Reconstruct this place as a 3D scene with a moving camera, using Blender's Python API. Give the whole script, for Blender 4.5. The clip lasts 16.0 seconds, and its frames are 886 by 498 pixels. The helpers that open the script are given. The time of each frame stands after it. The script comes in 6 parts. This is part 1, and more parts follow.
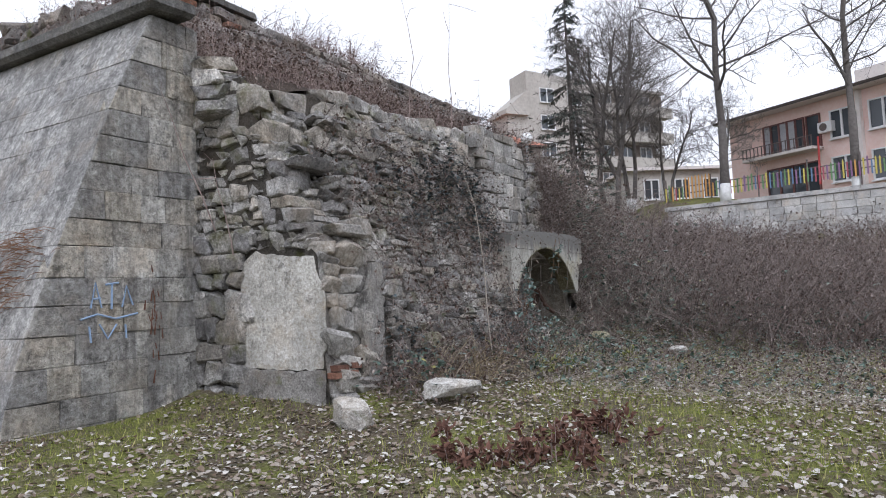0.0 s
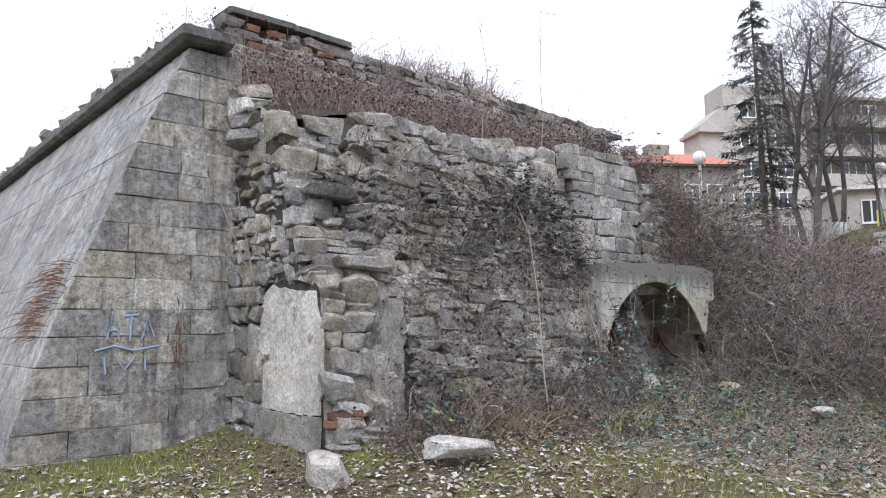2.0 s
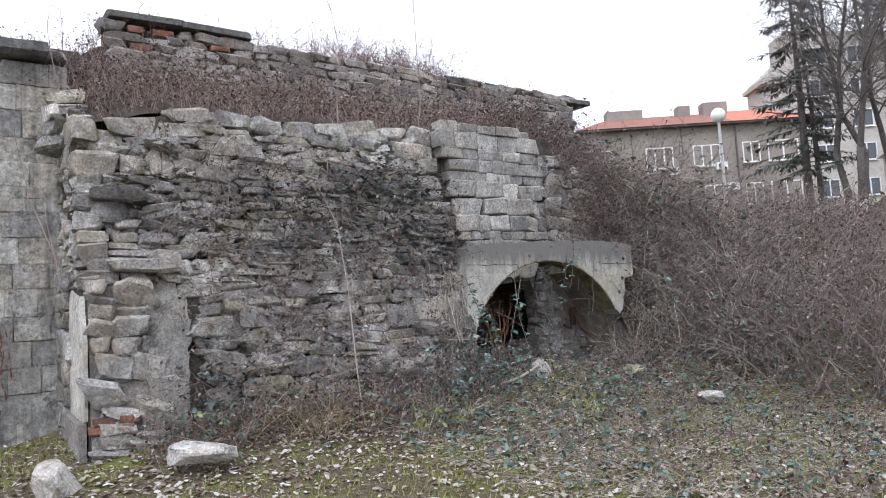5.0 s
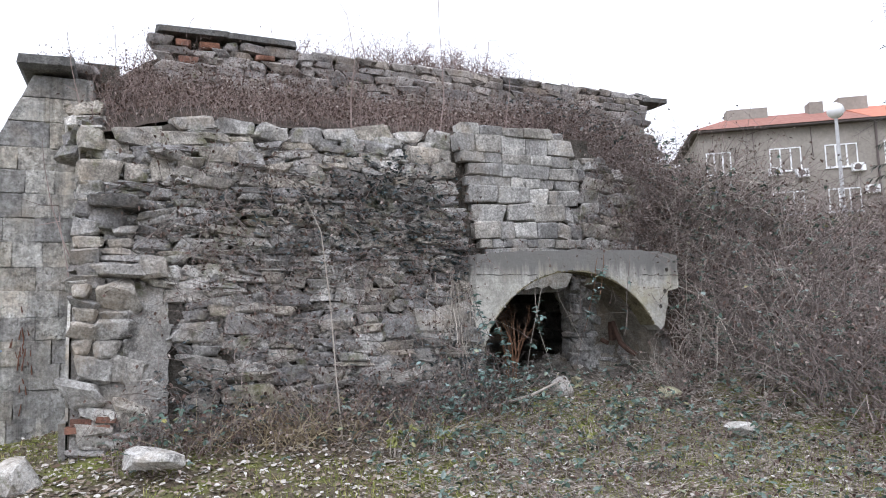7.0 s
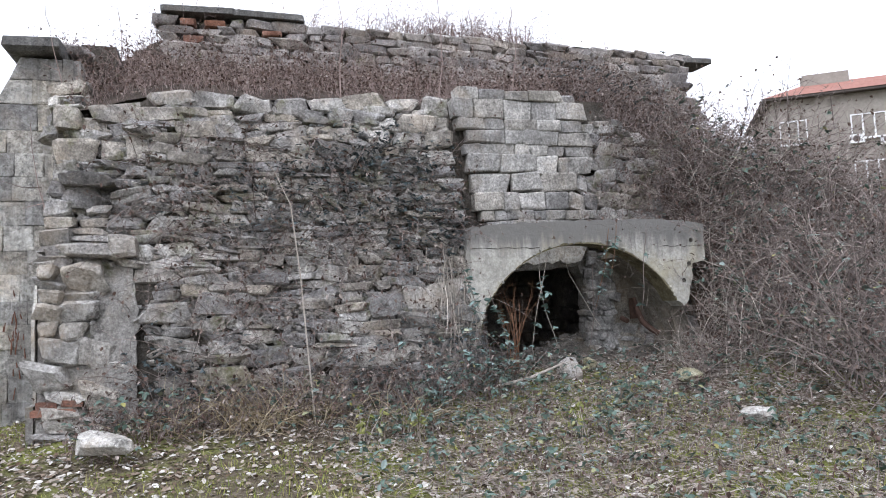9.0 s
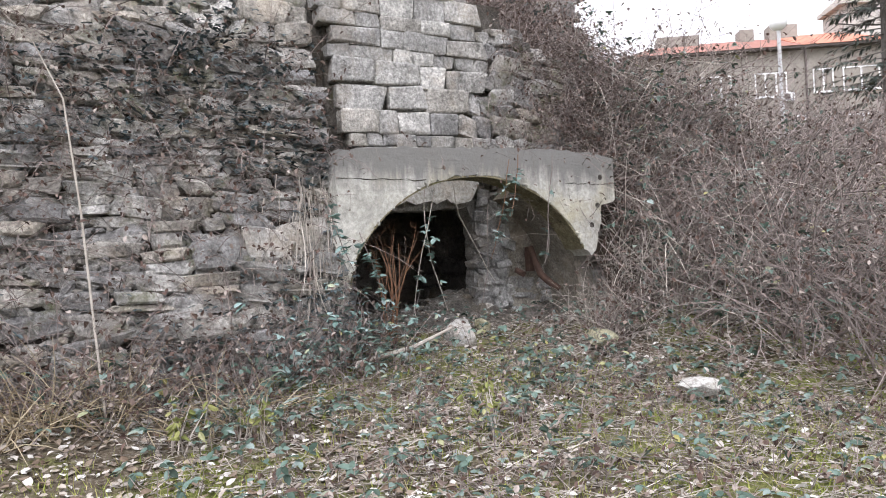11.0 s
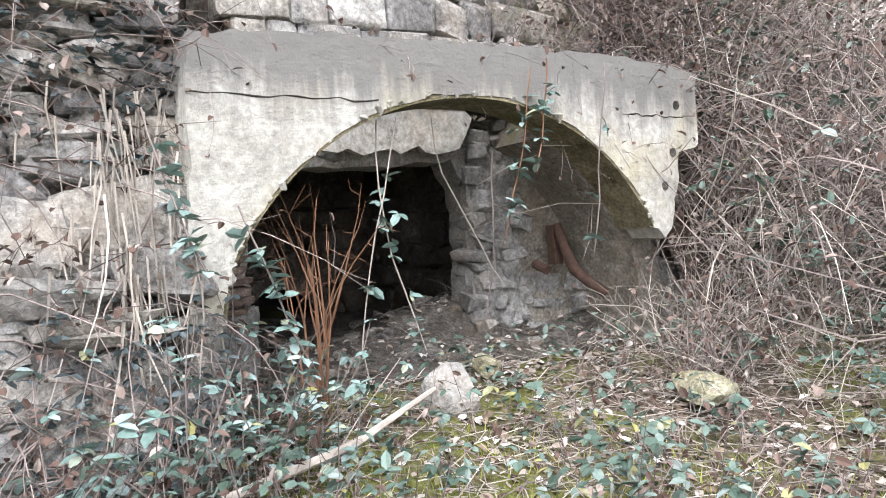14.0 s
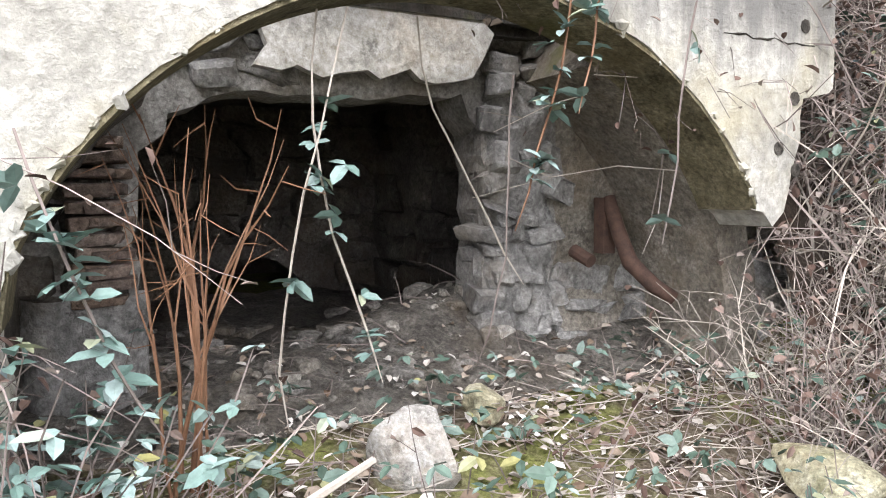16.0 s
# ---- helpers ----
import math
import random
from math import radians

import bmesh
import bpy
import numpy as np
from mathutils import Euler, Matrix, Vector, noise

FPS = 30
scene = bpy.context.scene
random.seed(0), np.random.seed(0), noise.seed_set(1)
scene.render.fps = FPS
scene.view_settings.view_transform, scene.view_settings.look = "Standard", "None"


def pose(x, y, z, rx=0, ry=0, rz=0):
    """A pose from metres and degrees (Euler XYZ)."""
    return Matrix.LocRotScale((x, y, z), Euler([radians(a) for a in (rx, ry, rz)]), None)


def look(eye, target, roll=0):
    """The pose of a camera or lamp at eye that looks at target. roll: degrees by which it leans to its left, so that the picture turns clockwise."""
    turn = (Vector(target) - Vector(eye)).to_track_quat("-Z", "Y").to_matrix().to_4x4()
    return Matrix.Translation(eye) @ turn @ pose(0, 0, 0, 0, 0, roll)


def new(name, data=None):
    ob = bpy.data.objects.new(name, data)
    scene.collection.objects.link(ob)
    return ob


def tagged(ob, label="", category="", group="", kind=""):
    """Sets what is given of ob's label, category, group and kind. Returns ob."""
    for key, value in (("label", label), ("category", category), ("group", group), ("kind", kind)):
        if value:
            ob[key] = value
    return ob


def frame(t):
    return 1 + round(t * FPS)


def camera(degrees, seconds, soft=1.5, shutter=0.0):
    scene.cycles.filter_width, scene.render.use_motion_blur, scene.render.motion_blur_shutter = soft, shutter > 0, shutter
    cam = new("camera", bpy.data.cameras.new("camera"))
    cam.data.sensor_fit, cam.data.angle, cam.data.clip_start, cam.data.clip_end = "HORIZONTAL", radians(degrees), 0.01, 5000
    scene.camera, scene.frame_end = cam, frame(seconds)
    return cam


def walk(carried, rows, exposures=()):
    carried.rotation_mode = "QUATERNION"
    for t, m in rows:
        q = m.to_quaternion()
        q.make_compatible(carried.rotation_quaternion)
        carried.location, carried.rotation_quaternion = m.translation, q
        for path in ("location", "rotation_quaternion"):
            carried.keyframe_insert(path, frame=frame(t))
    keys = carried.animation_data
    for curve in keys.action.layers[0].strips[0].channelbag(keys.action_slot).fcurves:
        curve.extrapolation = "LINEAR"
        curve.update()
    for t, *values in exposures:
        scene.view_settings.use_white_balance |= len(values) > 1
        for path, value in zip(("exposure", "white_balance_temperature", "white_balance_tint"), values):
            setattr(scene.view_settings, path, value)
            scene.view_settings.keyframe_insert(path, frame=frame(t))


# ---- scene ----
cam = camera(65.1, 16.0, soft=1.0)
METRES, EYE, TILT, LEAN, TURN = 16.0, 1.5, 3.0, 2.2, 0.0
PATH = [
    (0, (0.035, 0.043, 1.499), (0.018, 2.039, 1.624), -2.6),
    (0.5, (0.376, 0.439, 1.492), (0.391, 2.437, 1.59), -2.8),
    (1, (0.903, 0.8, 1.522), (0.823, 2.796, 1.63), -3.2),
    (1.5, (1.324, 1.15, 1.562), (0.999, 3.118, 1.699), -1.9),
    (2, (1.94, 1.379, 1.604), (1.352, 3.278, 1.822), -0.9),
    (2.5, (2.375, 1.608, 1.58), (1.756, 3.498, 1.793), -2.1),
    (3, (2.921, 1.884, 1.593), (2.231, 3.749, 1.806), -3.1),
    (3.5, (3.525, 2.134, 1.586), (2.806, 3.988, 1.803), -2.7),
    (4, (4.029, 2.479, 1.627), (3.262, 4.314, 1.836), -2.0),
    (4.5, (4.606, 2.734, 1.621), (3.814, 4.56, 1.818), -3.3),
    (4.7, (4.775, 2.829, 1.64), (3.969, 4.651, 1.817), -3.5),
    (6.8, (6.087, 4.092, 1.721), (4.956, 5.732, 1.892), -1.9),
    (7, (6.199, 4.187, 1.681), (5.046, 5.81, 1.873), -1.9),
    (7.5, (6.471, 4.435, 1.679), (5.22, 5.979, 1.9), -3.0),
    (8, (6.542, 4.727, 1.656), (5.209, 6.2, 1.884), -2.4),
    (8.5, (6.617, 4.998, 1.63), (5.273, 6.46, 1.861), -2.8),
    (9, (6.637, 5.344, 1.545), (5.315, 6.836, 1.703), -2.7),
    (9.5, (6.309, 5.654, 1.459), (5.028, 7.184, 1.586), 0.7),
    (10, (5.893, 6.007, 1.433), (4.712, 7.621, 1.46), 0.6),
    (10.2, (5.78, 6.21, 1.444), (4.627, 7.843, 1.474), -1.2),
    (12.3, (4.209, 7.985, 1.453), (3.414, 9.818, 1.349), -1.1),
    (12.5, (4.076, 8.213, 1.479), (3.278, 10.042, 1.339), -2.3),
    (13, (3.929, 8.788, 1.46), (3.1, 10.607, 1.414), -3.7),
    (13.5, (3.747, 9.314, 1.502), (2.844, 11.097, 1.412), -2.9),
    (14, (3.53, 9.828, 1.538), (2.611, 11.604, 1.476), -3.9),
    (14.5, (3.489, 10.304, 1.508), (2.512, 12.048, 1.441), -3.4),
    (15, (3.438, 10.664, 1.566), (2.356, 12.344, 1.493), -2.0),
    (15.5, (3.22, 10.962, 1.554), (2.141, 12.643, 1.461), -0.3),
    (16, (3.109, 11.286, 1.53), (2.048, 12.974, 1.37), -0.5),
]
walk(cam, [(t, look(eye, target, roll)) for t, eye, target, roll in PATH],
     exposures=[(0, 0.22, 5880, 14), (1.0, 0.52, 5850, 14), (2, 0.58, 5850, 14), (4.5, 0.58, 5850, 14), (7, 0.7, 5850, 14), (9, 0.8, 5870, 14), (10.2, 0.98, 6000, 15), (12.4, 1.6, 6200, 15), (14, 1.9, 6150, 14), (16, 2.0, 6250, 14)])

# ---- light: overcast sky, one wide soft sun ----
world = bpy.data.worlds.new("overcast_sky")
scene.world = world
world.use_nodes = True
wn, wl = world.node_tree.nodes, world.node_tree.links
wn.clear()
sky = wn.new("ShaderNodeTexSky")
sky.sky_type = "NISHITA"
sky.sun_disc = False
sky.sun_elevation, sky.sun_rotation = radians(48), radians(200)
sky.dust_density, sky.air_density = 4.0, 1.0
hsv = wn.new("ShaderNodeHueSaturation")
hsv.inputs["Saturation"].default_value = 0.12
hsv.inputs["Value"].default_value = 0.09
wl.new(sky.outputs[0], hsv.inputs["Color"])
cloud = wn.new("ShaderNodeMix")
cloud.data_type = "RGBA"
cloud.inputs[0].default_value = 0.8
wl.new(hsv.outputs[0], cloud.inputs[6])
cloud.inputs[7].default_value = (1.0, 1.0, 1.01, 1)
bg = wn.new("ShaderNodeBackground")
bg.inputs["Strength"].default_value = 1.12
wl.new(cloud.outputs[2], bg.inputs["Color"])
wo = wn.new("ShaderNodeOutputWorld")
wl.new(bg.outputs[0], wo.inputs["Surface"])

sun = new("sun", bpy.data.lights.new("sun", "SUN"))
sun.data.energy, sun.data.angle, sun.data.color = 1.1, radians(30), (1.0, 0.98, 0.96)
sun.matrix_world = look((8, -22, 26), (0, 0, 0))

# ---- plan: s runs along the wall, e into the hill, z up ----
LW = Matrix.Rotation(math.atan2(0.861, 0.509), 4, "Z")
LWI = LW.inverted()
rng = np.random.default_rng(7)


def se(x, y):
    v = LWI @ Vector((x, y, 0))
    return v.x, v.y


def lw(s, e, z):
    return LW @ Vector((s, e, z))


def ramp(v, keys):
    return float(np.interp(v, [k[0] for k in keys], [k[1] for k in keys]))


def smooth(a, b, v):
    t = min(1.0, max(0.0, (v - a) / (b - a)))
    return t * t * (3 - 2 * t)


def par_y(x):
    return 31.5 - (x - 10.0) * 0.846 if x > 10 else 31.5


def ground_z(x, y):
    """Height of the open ground."""
    s, e = se(x, y)
    z = ramp(e, [(-2, -0.04), (1.5, 0.02), (3.2, 0.12), (4.2, 0.27), (5.0, 0.44), (5.6, 0.6), (8, 0.7)])
    left = smooth(7.5, 5.0, s)
    z = z * (1 - left) + left * ramp(e, [(0, 0.0), (4, 0.1), (7.3, 0.22), (9, 0.25)])
    z += 0.02 * smooth(13, 18, s)
    py = par_y(x)
    foot = 14.0 + 0.35 * math.sin(x * 0.9) + 1.0 * smooth(6, 12, x)
    if x < 3.0:
        foot += (3.0 - x) * 1.4
    t = min(1.0, max(0.0, (y - foot) / max(1.0, py - foot)))
    rise = (2.5 + 1.1 * smooth(9, 5, x)) * t ** 0.9
    z += rise
    if y > py:
        z = max(z, 0) + (1.5 * smooth(9.0, 10.2, x)) * smooth(0.0, 0.25, y - py) + 0.75 * smooth(0, 3, y - py)
    z += 0.05 * noise.noise((x * 0.55, y * 0.55, 3.1)) + 0.02 * noise.noise((x * 2.1, y * 2.1, 7.7))
    return z


# ---- mesh helpers ----
class Bag:
    """Gathers vertices and faces for one mesh."""

    def __init__(self):
        self.v, self.f, self.n = [], [], 0

    def add(self, verts, faces):
        self.v.extend([tuple(p) for p in verts])
        self.f.extend([tuple(i + self.n for i in f) for f in faces])
        self.n += len(verts)

    def box(self, x0, x1, y0, y1, z0, z1):
        v = [(x, y, z) for z in (z0, z1) for y in (y0, y1) for x in (x0, x1)]
        self.add(v, [(0, 2, 3, 1), (4, 5, 7, 6), (0, 1, 5, 4), (2, 6, 7, 3), (0, 4, 6, 2), (1, 3, 7, 5)])

    def tube(self, pts, radii, sides=4, cap=True):
        pts = [Vector(p) for p in pts]
        rows, up = [], Vector((0.31, 0.17, 0.93))
        for i, p in enumerate(pts):
            d = pts[min(i + 1, len(pts) - 1)] - pts[max(i - 1, 0)]
            if d.length < 1e-6:
                d = Vector((0, 0, 1))
            d.normalize()
            a = d.cross(up)
            if a.length < 0.05:
                a = d.cross(Vector((1, 0, 0)))
            a.normalize()
            b = d.cross(a)
            r = radii[i] if hasattr(radii, "__len__") else radii
            rows += [p + r * (a * math.cos(6.2832 * k / sides) + b * math.sin(6.2832 * k / sides)) for k in range(sides)]
        f = []
        for i in range(len(pts) - 1):
            for k in range(sides):
                m = (k + 1) % sides
                f.append((i * sides + k, i * sides + m, (i + 1) * sides + m, (i + 1) * sides + k))
        if cap:
            f.append(tuple(range(sides))[::-1])
            f.append(tuple((len(pts) - 1) * sides + k for k in range(sides)))
        self.add(rows, f)

    def leaf(self, p, d, nrm, length, width, fold=0.25):
        """A folded, pointed leaf from p along d."""
        d, nrm = Vector(d).normalized(), Vector(nrm).normalized()
        a = d.cross(nrm)
        if a.length < 1e-4:
            a = d.orthogonal()
        a.normalize()
        nn = a.cross(d)
        p = Vector(p)
        m = p + d * length * 0.45
        tip = p + d * length - nn * fold * length * 0.4
        q1, q2, up = p + d * length * 0.24, p + d * length * 0.66, nn * fold * width
        self.add([p, q1 + a * width * 0.44 + up, q2 + a * width * 0.42 + up * 0.7, tip, q2 - a * width * 0.42 + up * 0.7, q1 - a * width * 0.44 + up, m],
                 [(6, 0, 1), (6, 1, 2), (6, 2, 3), (6, 3, 4), (6, 4, 5), (6, 5, 0)])

    def mesh(self, name, smooth_shade=False):
        me = bpy.data.meshes.new(name)
        me.from_pydata(self.v, [], self.f)
        if smooth_shade:
            me.polygons.foreach_set("use_smooth", [True] * len(me.polygons))
        me.update()
        return me


def thing(name, data, material, label="", category="", group="", kind="", matrix=None):
    me = data.mesh(name) if isinstance(data, Bag) else data
    ob = new(name, me)
    if me is not None and material is not None and not me.materials:
        me.materials.append(material)
    if matrix is not None:
        ob.matrix_world = matrix
    return tagged(ob, label, category, group, kind)


def part(name, data, material, parent, label="", matrix=None, kind=""):
    me = data.mesh(name) if isinstance(data, Bag) else data
    ob = new(name, me)
    if me is not None and material is not None and not me.materials:
        me.materials.append(material)
    ob.parent = parent
    if matrix is not None:
        ob.matrix_basis = matrix
    return tagged(ob, label, kind=kind)


def box_bag(*b):
    g = Bag()
    g.box(*b)
    return g


def stone_shape(seed, bevel=0.13, rough=0.07, crag=0.0):
    """Vertices and faces of a unit stone: an uneven face outline with worn edges."""
    r = np.random.default_rng(seed)
    bm = bmesh.new()
    bmesh.ops.create_cube(bm, size=1.0)
    bmesh.ops.bevel(bm, geom=bm.edges[:], offset=bevel, segments=2 if crag else 1, affect="EDGES", profile=0.55)
    k = r.normal(0, rough, (2, 2, 2, 3))
    k[:, :, :, 1] *= 0.5
    for v in bm.verts:
        ix, iy, iz = (int(c > 0) for c in v.co)
        w = Vector(k[ix, iy, iz])
        v.co += w + Vector(r.normal(0, crag, 3))
    bmesh.ops.recalc_face_normals(bm, faces=bm.faces)
    bm.verts.index_update()
    out = [tuple(v.co) for v in bm.verts], [tuple(v.index for v in f.verts) for f in bm.faces]
    bm.free()
    return out


RUBBLE = [stone_shape(100 + i, 0.17, 0.1, 0.036) for i in range(24)]
ASHLAR = [stone_shape(200 + i, 0.02, 0.008) for i in range(8)]
BLOCKS = [stone_shape(300 + i, 0.1, 0.04, 0.016) for i in range(12)]


def shape_meshes(name, shapes, material, soft=True):
    out = []
    for v, f in shapes:
        g = Bag()
        g.add(v, f)
        me = g.mesh(name, soft)
        me.set_sharp_from_angle(angle=radians(20))
        me.materials.append(material)
        out.append(me)
    return out


def put_stone(bag, shape, m):
    v, f = shape
    bag.add([m @ Vector(p) for p in v], f)


# ---- materials ----
def nodes_of(name):
    m = bpy.data.materials.new(name)
    m.use_nodes = True
    nt = m.node_tree
    b = nt.nodes["Principled BSDF"]
    return m, nt, nt.nodes, nt.links, b


def noise_node(nt, scale, detail=4.0, rough=0.6, vec=None, stretch=None):
    geo = nt.nodes.get("Geometry") or nt.nodes.new("ShaderNodeNewGeometry")
    src = vec or geo.outputs["Position"]
    if stretch:
        mp = nt.nodes.new("ShaderNodeMapping")
        mp.inputs["Scale"].default_value = stretch
        nt.links.new(src, mp.inputs["Vector"])
        src = mp.outputs[0]
    n = nt.nodes.new("ShaderNodeTexNoise")
    n.inputs["Scale"].default_value, n.inputs["Detail"].default_value, n.inputs["Roughness"].default_value = scale, detail, rough
    nt.links.new(src, n.inputs["Vector"])
    return n.outputs["Fac"]


def ramp_node(nt, fac, keys):
    r = nt.nodes.new("ShaderNodeValToRGB")
    e = r.color_ramp.elements
    while len(e) < len(keys):
        e.new(0.5)
    for el, (p, c) in zip(e, keys):
        el.position = p
        el.color = (*c, 1) if hasattr(c, "__len__") else (c, c, c, 1)
    nt.links.new(fac, r.inputs["Fac"])
    return r.outputs["Color"]


def mix_node(nt, fac, a, b, mode="MIX"):
    m = nt.nodes.new("ShaderNodeMix")
    m.data_type, m.blend_type = "RGBA", mode
    for k, val in ((0, fac), (6, a), (7, b)):
        sock = m.inputs[k]
        if isinstance(val, (int, float)):
            sock.default_value = val if k == 0 else (val, val, val, 1)
        elif isinstance(val, tuple):
            sock.default_value = (*val, 1)
        else:
            nt.links.new(val, sock)
    return m.outputs[2]


def bump_node(nt, b, heights):
    last = None
    for h, strength, dist in heights:
        bp = nt.nodes.new("ShaderNodeBump")
        bp.inputs["Strength"].default_value, bp.inputs["Distance"].default_value = strength, dist
        nt.links.new(h, bp.inputs["Height"])
        if last:
            nt.links.new(last, bp.inputs["Normal"])
        last = bp.outputs[0]
    nt.links.new(last, b.inputs["Normal"])


def stone_mat(name, dark, mid, light, moss=0.0, rand="object", warm=0.0, bump=0.02, streak=False, vary=0.35, pits=40):
    m, nt, nn, ll, b = nodes_of(name)
    big = noise_node(nt, 1.1, 3)
    med = noise_node(nt, 7.0, 6, 0.7)
    fine = noise_node(nt, pits, 5, 0.75)
    c = ramp_node(nt, med, [(0.25, dark), (0.5, mid), (0.74, light)])
    c = mix_node(nt, 0.8, c, ramp_node(nt, fine, [(0.32, 0.16), (0.5, 0.5), (0.66, 0.88)]), "OVERLAY")
    c = mix_node(nt, ramp_node(nt, big, [(0.42, 0.0), (0.62, 0.5)]), c, tuple(x * 0.5 for x in dark))
    crack = noise_node(nt, 3.4, 8, 0.8)
    c = mix_node(nt, ramp_node(nt, crack, [(0.36, 0.8), (0.44, 0.0)]), c, tuple(x * 0.35 for x in dark))
    c = mix_node(nt, ramp_node(nt, noise_node(nt, 2.0, 5, 0.7), [(0.5, 0.0), (0.7, 0.45)]), c, (mid[0] * 1.0, mid[1] * 0.84, mid[2] * 0.66))
    if streak:
        st = noise_node(nt, 2.2, 5, 0.65, stretch=(3.0, 3.0, 0.22))
        c = mix_node(nt, ramp_node(nt, st, [(0.48, 0.0), (0.68, 0.6)]), c, tuple(x * 0.4 for x in dark))
    if rand:
        if rand == "object":
            rv = nn.new("ShaderNodeObjectInfo").outputs["Random"]
        else:
            rv = nn.get("Geometry").outputs["Random Per Island"]
        tint = ramp_node(nt, rv, [(0.0, (0.55, 0.55, 0.57)), (0.3, (0.8, 0.79, 0.78)), (0.5, (1.05, 0.97, 0.84)), (0.7, (0.95, 0.95, 0.95)), (0.88, (1.2, 1.19, 1.16)), (1.0, (1.6, 1.58, 1.54))])
        c = mix_node(nt, vary * 2, c, tint, "MULTIPLY")
    if moss:
        ms = noise_node(nt, 2.6, 5, 0.65)
        c = mix_node(nt, ramp_node(nt, ms, [(0.62 - moss * 0.2, 0.0), (0.72, 0.85)]), c, (0.11, 0.115, 0.035))
    ll.new(c, b.inputs["Base Color"])
    b.inputs["Roughness"].default_value = 0.92
    b.inputs["Specular IOR Level"].default_value = 0.25
    bump_node(nt, b, [(med, 0.9, bump), (crack, 0.8, bump * 1.6), (fine, 0.9, bump * 0.5)])
    return m


def plain_mat(name, a, c2, scale=6.0, rough=0.8, bump=0.004, metal=0.0, island=False, spread=0.5):
    m, nt, nn, ll, b = nodes_of(name)
    med = noise_node(nt, scale, 5, 0.65)
    fine = noise_node(nt, scale * 9, 4, 0.7)
    c = ramp_node(nt, med, [(0.3, a), (0.7, c2)])
    c = mix_node(nt, 0.35, c, ramp_node(nt, fine, [(0.3, 0.3), (0.7, 0.7)]), "OVERLAY")
    if island:
        rv = nn.get("Geometry").outputs["Random Per Island"]
        c = mix_node(nt, spread, c, ramp_node(nt, rv, [(0.0, 0.45), (0.5, 0.9), (1.0, 1.5)]), "MULTIPLY")
    ll.new(c, b.inputs["Base Color"])
    b.inputs["Roughness"].default_value, b.inputs["Metallic"].default_value = rough, metal
    b.inputs["Specular IOR Level"].default_value = 0.3
    if bump:
        bump_node(nt, b, [(fine, 0.6, bump), (med, 0.5, bump * 2)])
    return m


def leaf_mat(name, keys, rough=0.75):
    """Leaves whose colour goes from one to the next, leaf by leaf."""
    m, nt, nn, ll, b = nodes_of(name)
    geo = nn.new("ShaderNodeNewGeometry")
    geo.name = "Geometry"
    c = ramp_node(nt, geo.outputs["Random Per Island"], keys)
    c = mix_node(nt, 0.4, c, ramp_node(nt, noise_node(nt, 45, 3), [(0.3, 0.3), (0.7, 0.75)]), "OVERLAY")
    ll.new(c, b.inputs["Base Color"])
    b.inputs["Roughness"].default_value = rough
    b.inputs["Specular IOR Level"].default_value = 0.2
    return m


M_RUBBLE = stone_mat("rubble_limestone", (0.182, 0.176, 0.169), (0.391, 0.378, 0.359), (0.729, 0.716, 0.691), moss=0.42, bump=0.035, vary=0.4, pits=32)
M_RUBBLE_FAR = stone_mat("rubble_limestone_joined", (0.173, 0.167, 0.160), (0.356, 0.345, 0.326), (0.639, 0.627, 0.603), moss=0.42, rand="island", bump=0.035, vary=0.4, pits=32)
M_UPPER = stone_mat("upper_rubble", (0.172, 0.161, 0.157), (0.315, 0.294, 0.280), (0.543, 0.515, 0.486), moss=0.1, bump=0.03)
M_MORTAR = stone_mat("mortar_and_earth", (0.044, 0.039, 0.034), (0.096, 0.086, 0.072), (0.176, 0.160, 0.140), moss=0.1, rand=None, bump=0.05)
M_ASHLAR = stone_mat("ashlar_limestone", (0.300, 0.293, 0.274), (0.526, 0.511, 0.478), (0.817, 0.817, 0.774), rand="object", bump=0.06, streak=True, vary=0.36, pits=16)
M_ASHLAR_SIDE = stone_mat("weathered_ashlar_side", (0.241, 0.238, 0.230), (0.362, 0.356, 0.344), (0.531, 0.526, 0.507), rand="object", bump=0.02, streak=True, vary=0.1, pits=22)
M_JOINT = stone_mat("lime_joint", (0.230, 0.223, 0.209), (0.365, 0.351, 0.331), (0.567, 0.553, 0.527), rand=None, bump=0.02, streak=True)
M_CAP = stone_mat("dark_weathered_cap", (0.09, 0.088, 0.084), (0.15, 0.146, 0.138), (0.26, 0.254, 0.24), rand=None, bump=0.02)
M_PIL = stone_mat("pale_block_stone", (0.211, 0.207, 0.192), (0.403, 0.393, 0.373), (0.645, 0.625, 0.595), rand="object", bump=0.03, vary=0.28, pits=30)
M_PIER_STONE = stone_mat("broken_white_limestone", (0.24, 0.23, 0.21), (0.47, 0.455, 0.43), (0.76, 0.745, 0.715), rand="object", bump=0.04, vary=0.3, pits=26)
M_PLASTER = stone_mat("old_lime_plaster", (0.38, 0.36, 0.32), (0.54, 0.52, 0.47), (0.7, 0.68, 0.63), rand=None, bump=0.015, pits=26)
M_PLASTER_GREY = stone_mat("grey_cement_plaster", (0.176, 0.165, 0.152), (0.275, 0.264, 0.244), (0.418, 0.407, 0.380), rand=None, bump=0.014, moss=0.1)
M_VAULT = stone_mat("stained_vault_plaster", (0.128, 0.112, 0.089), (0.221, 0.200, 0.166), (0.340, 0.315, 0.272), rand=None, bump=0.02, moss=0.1)
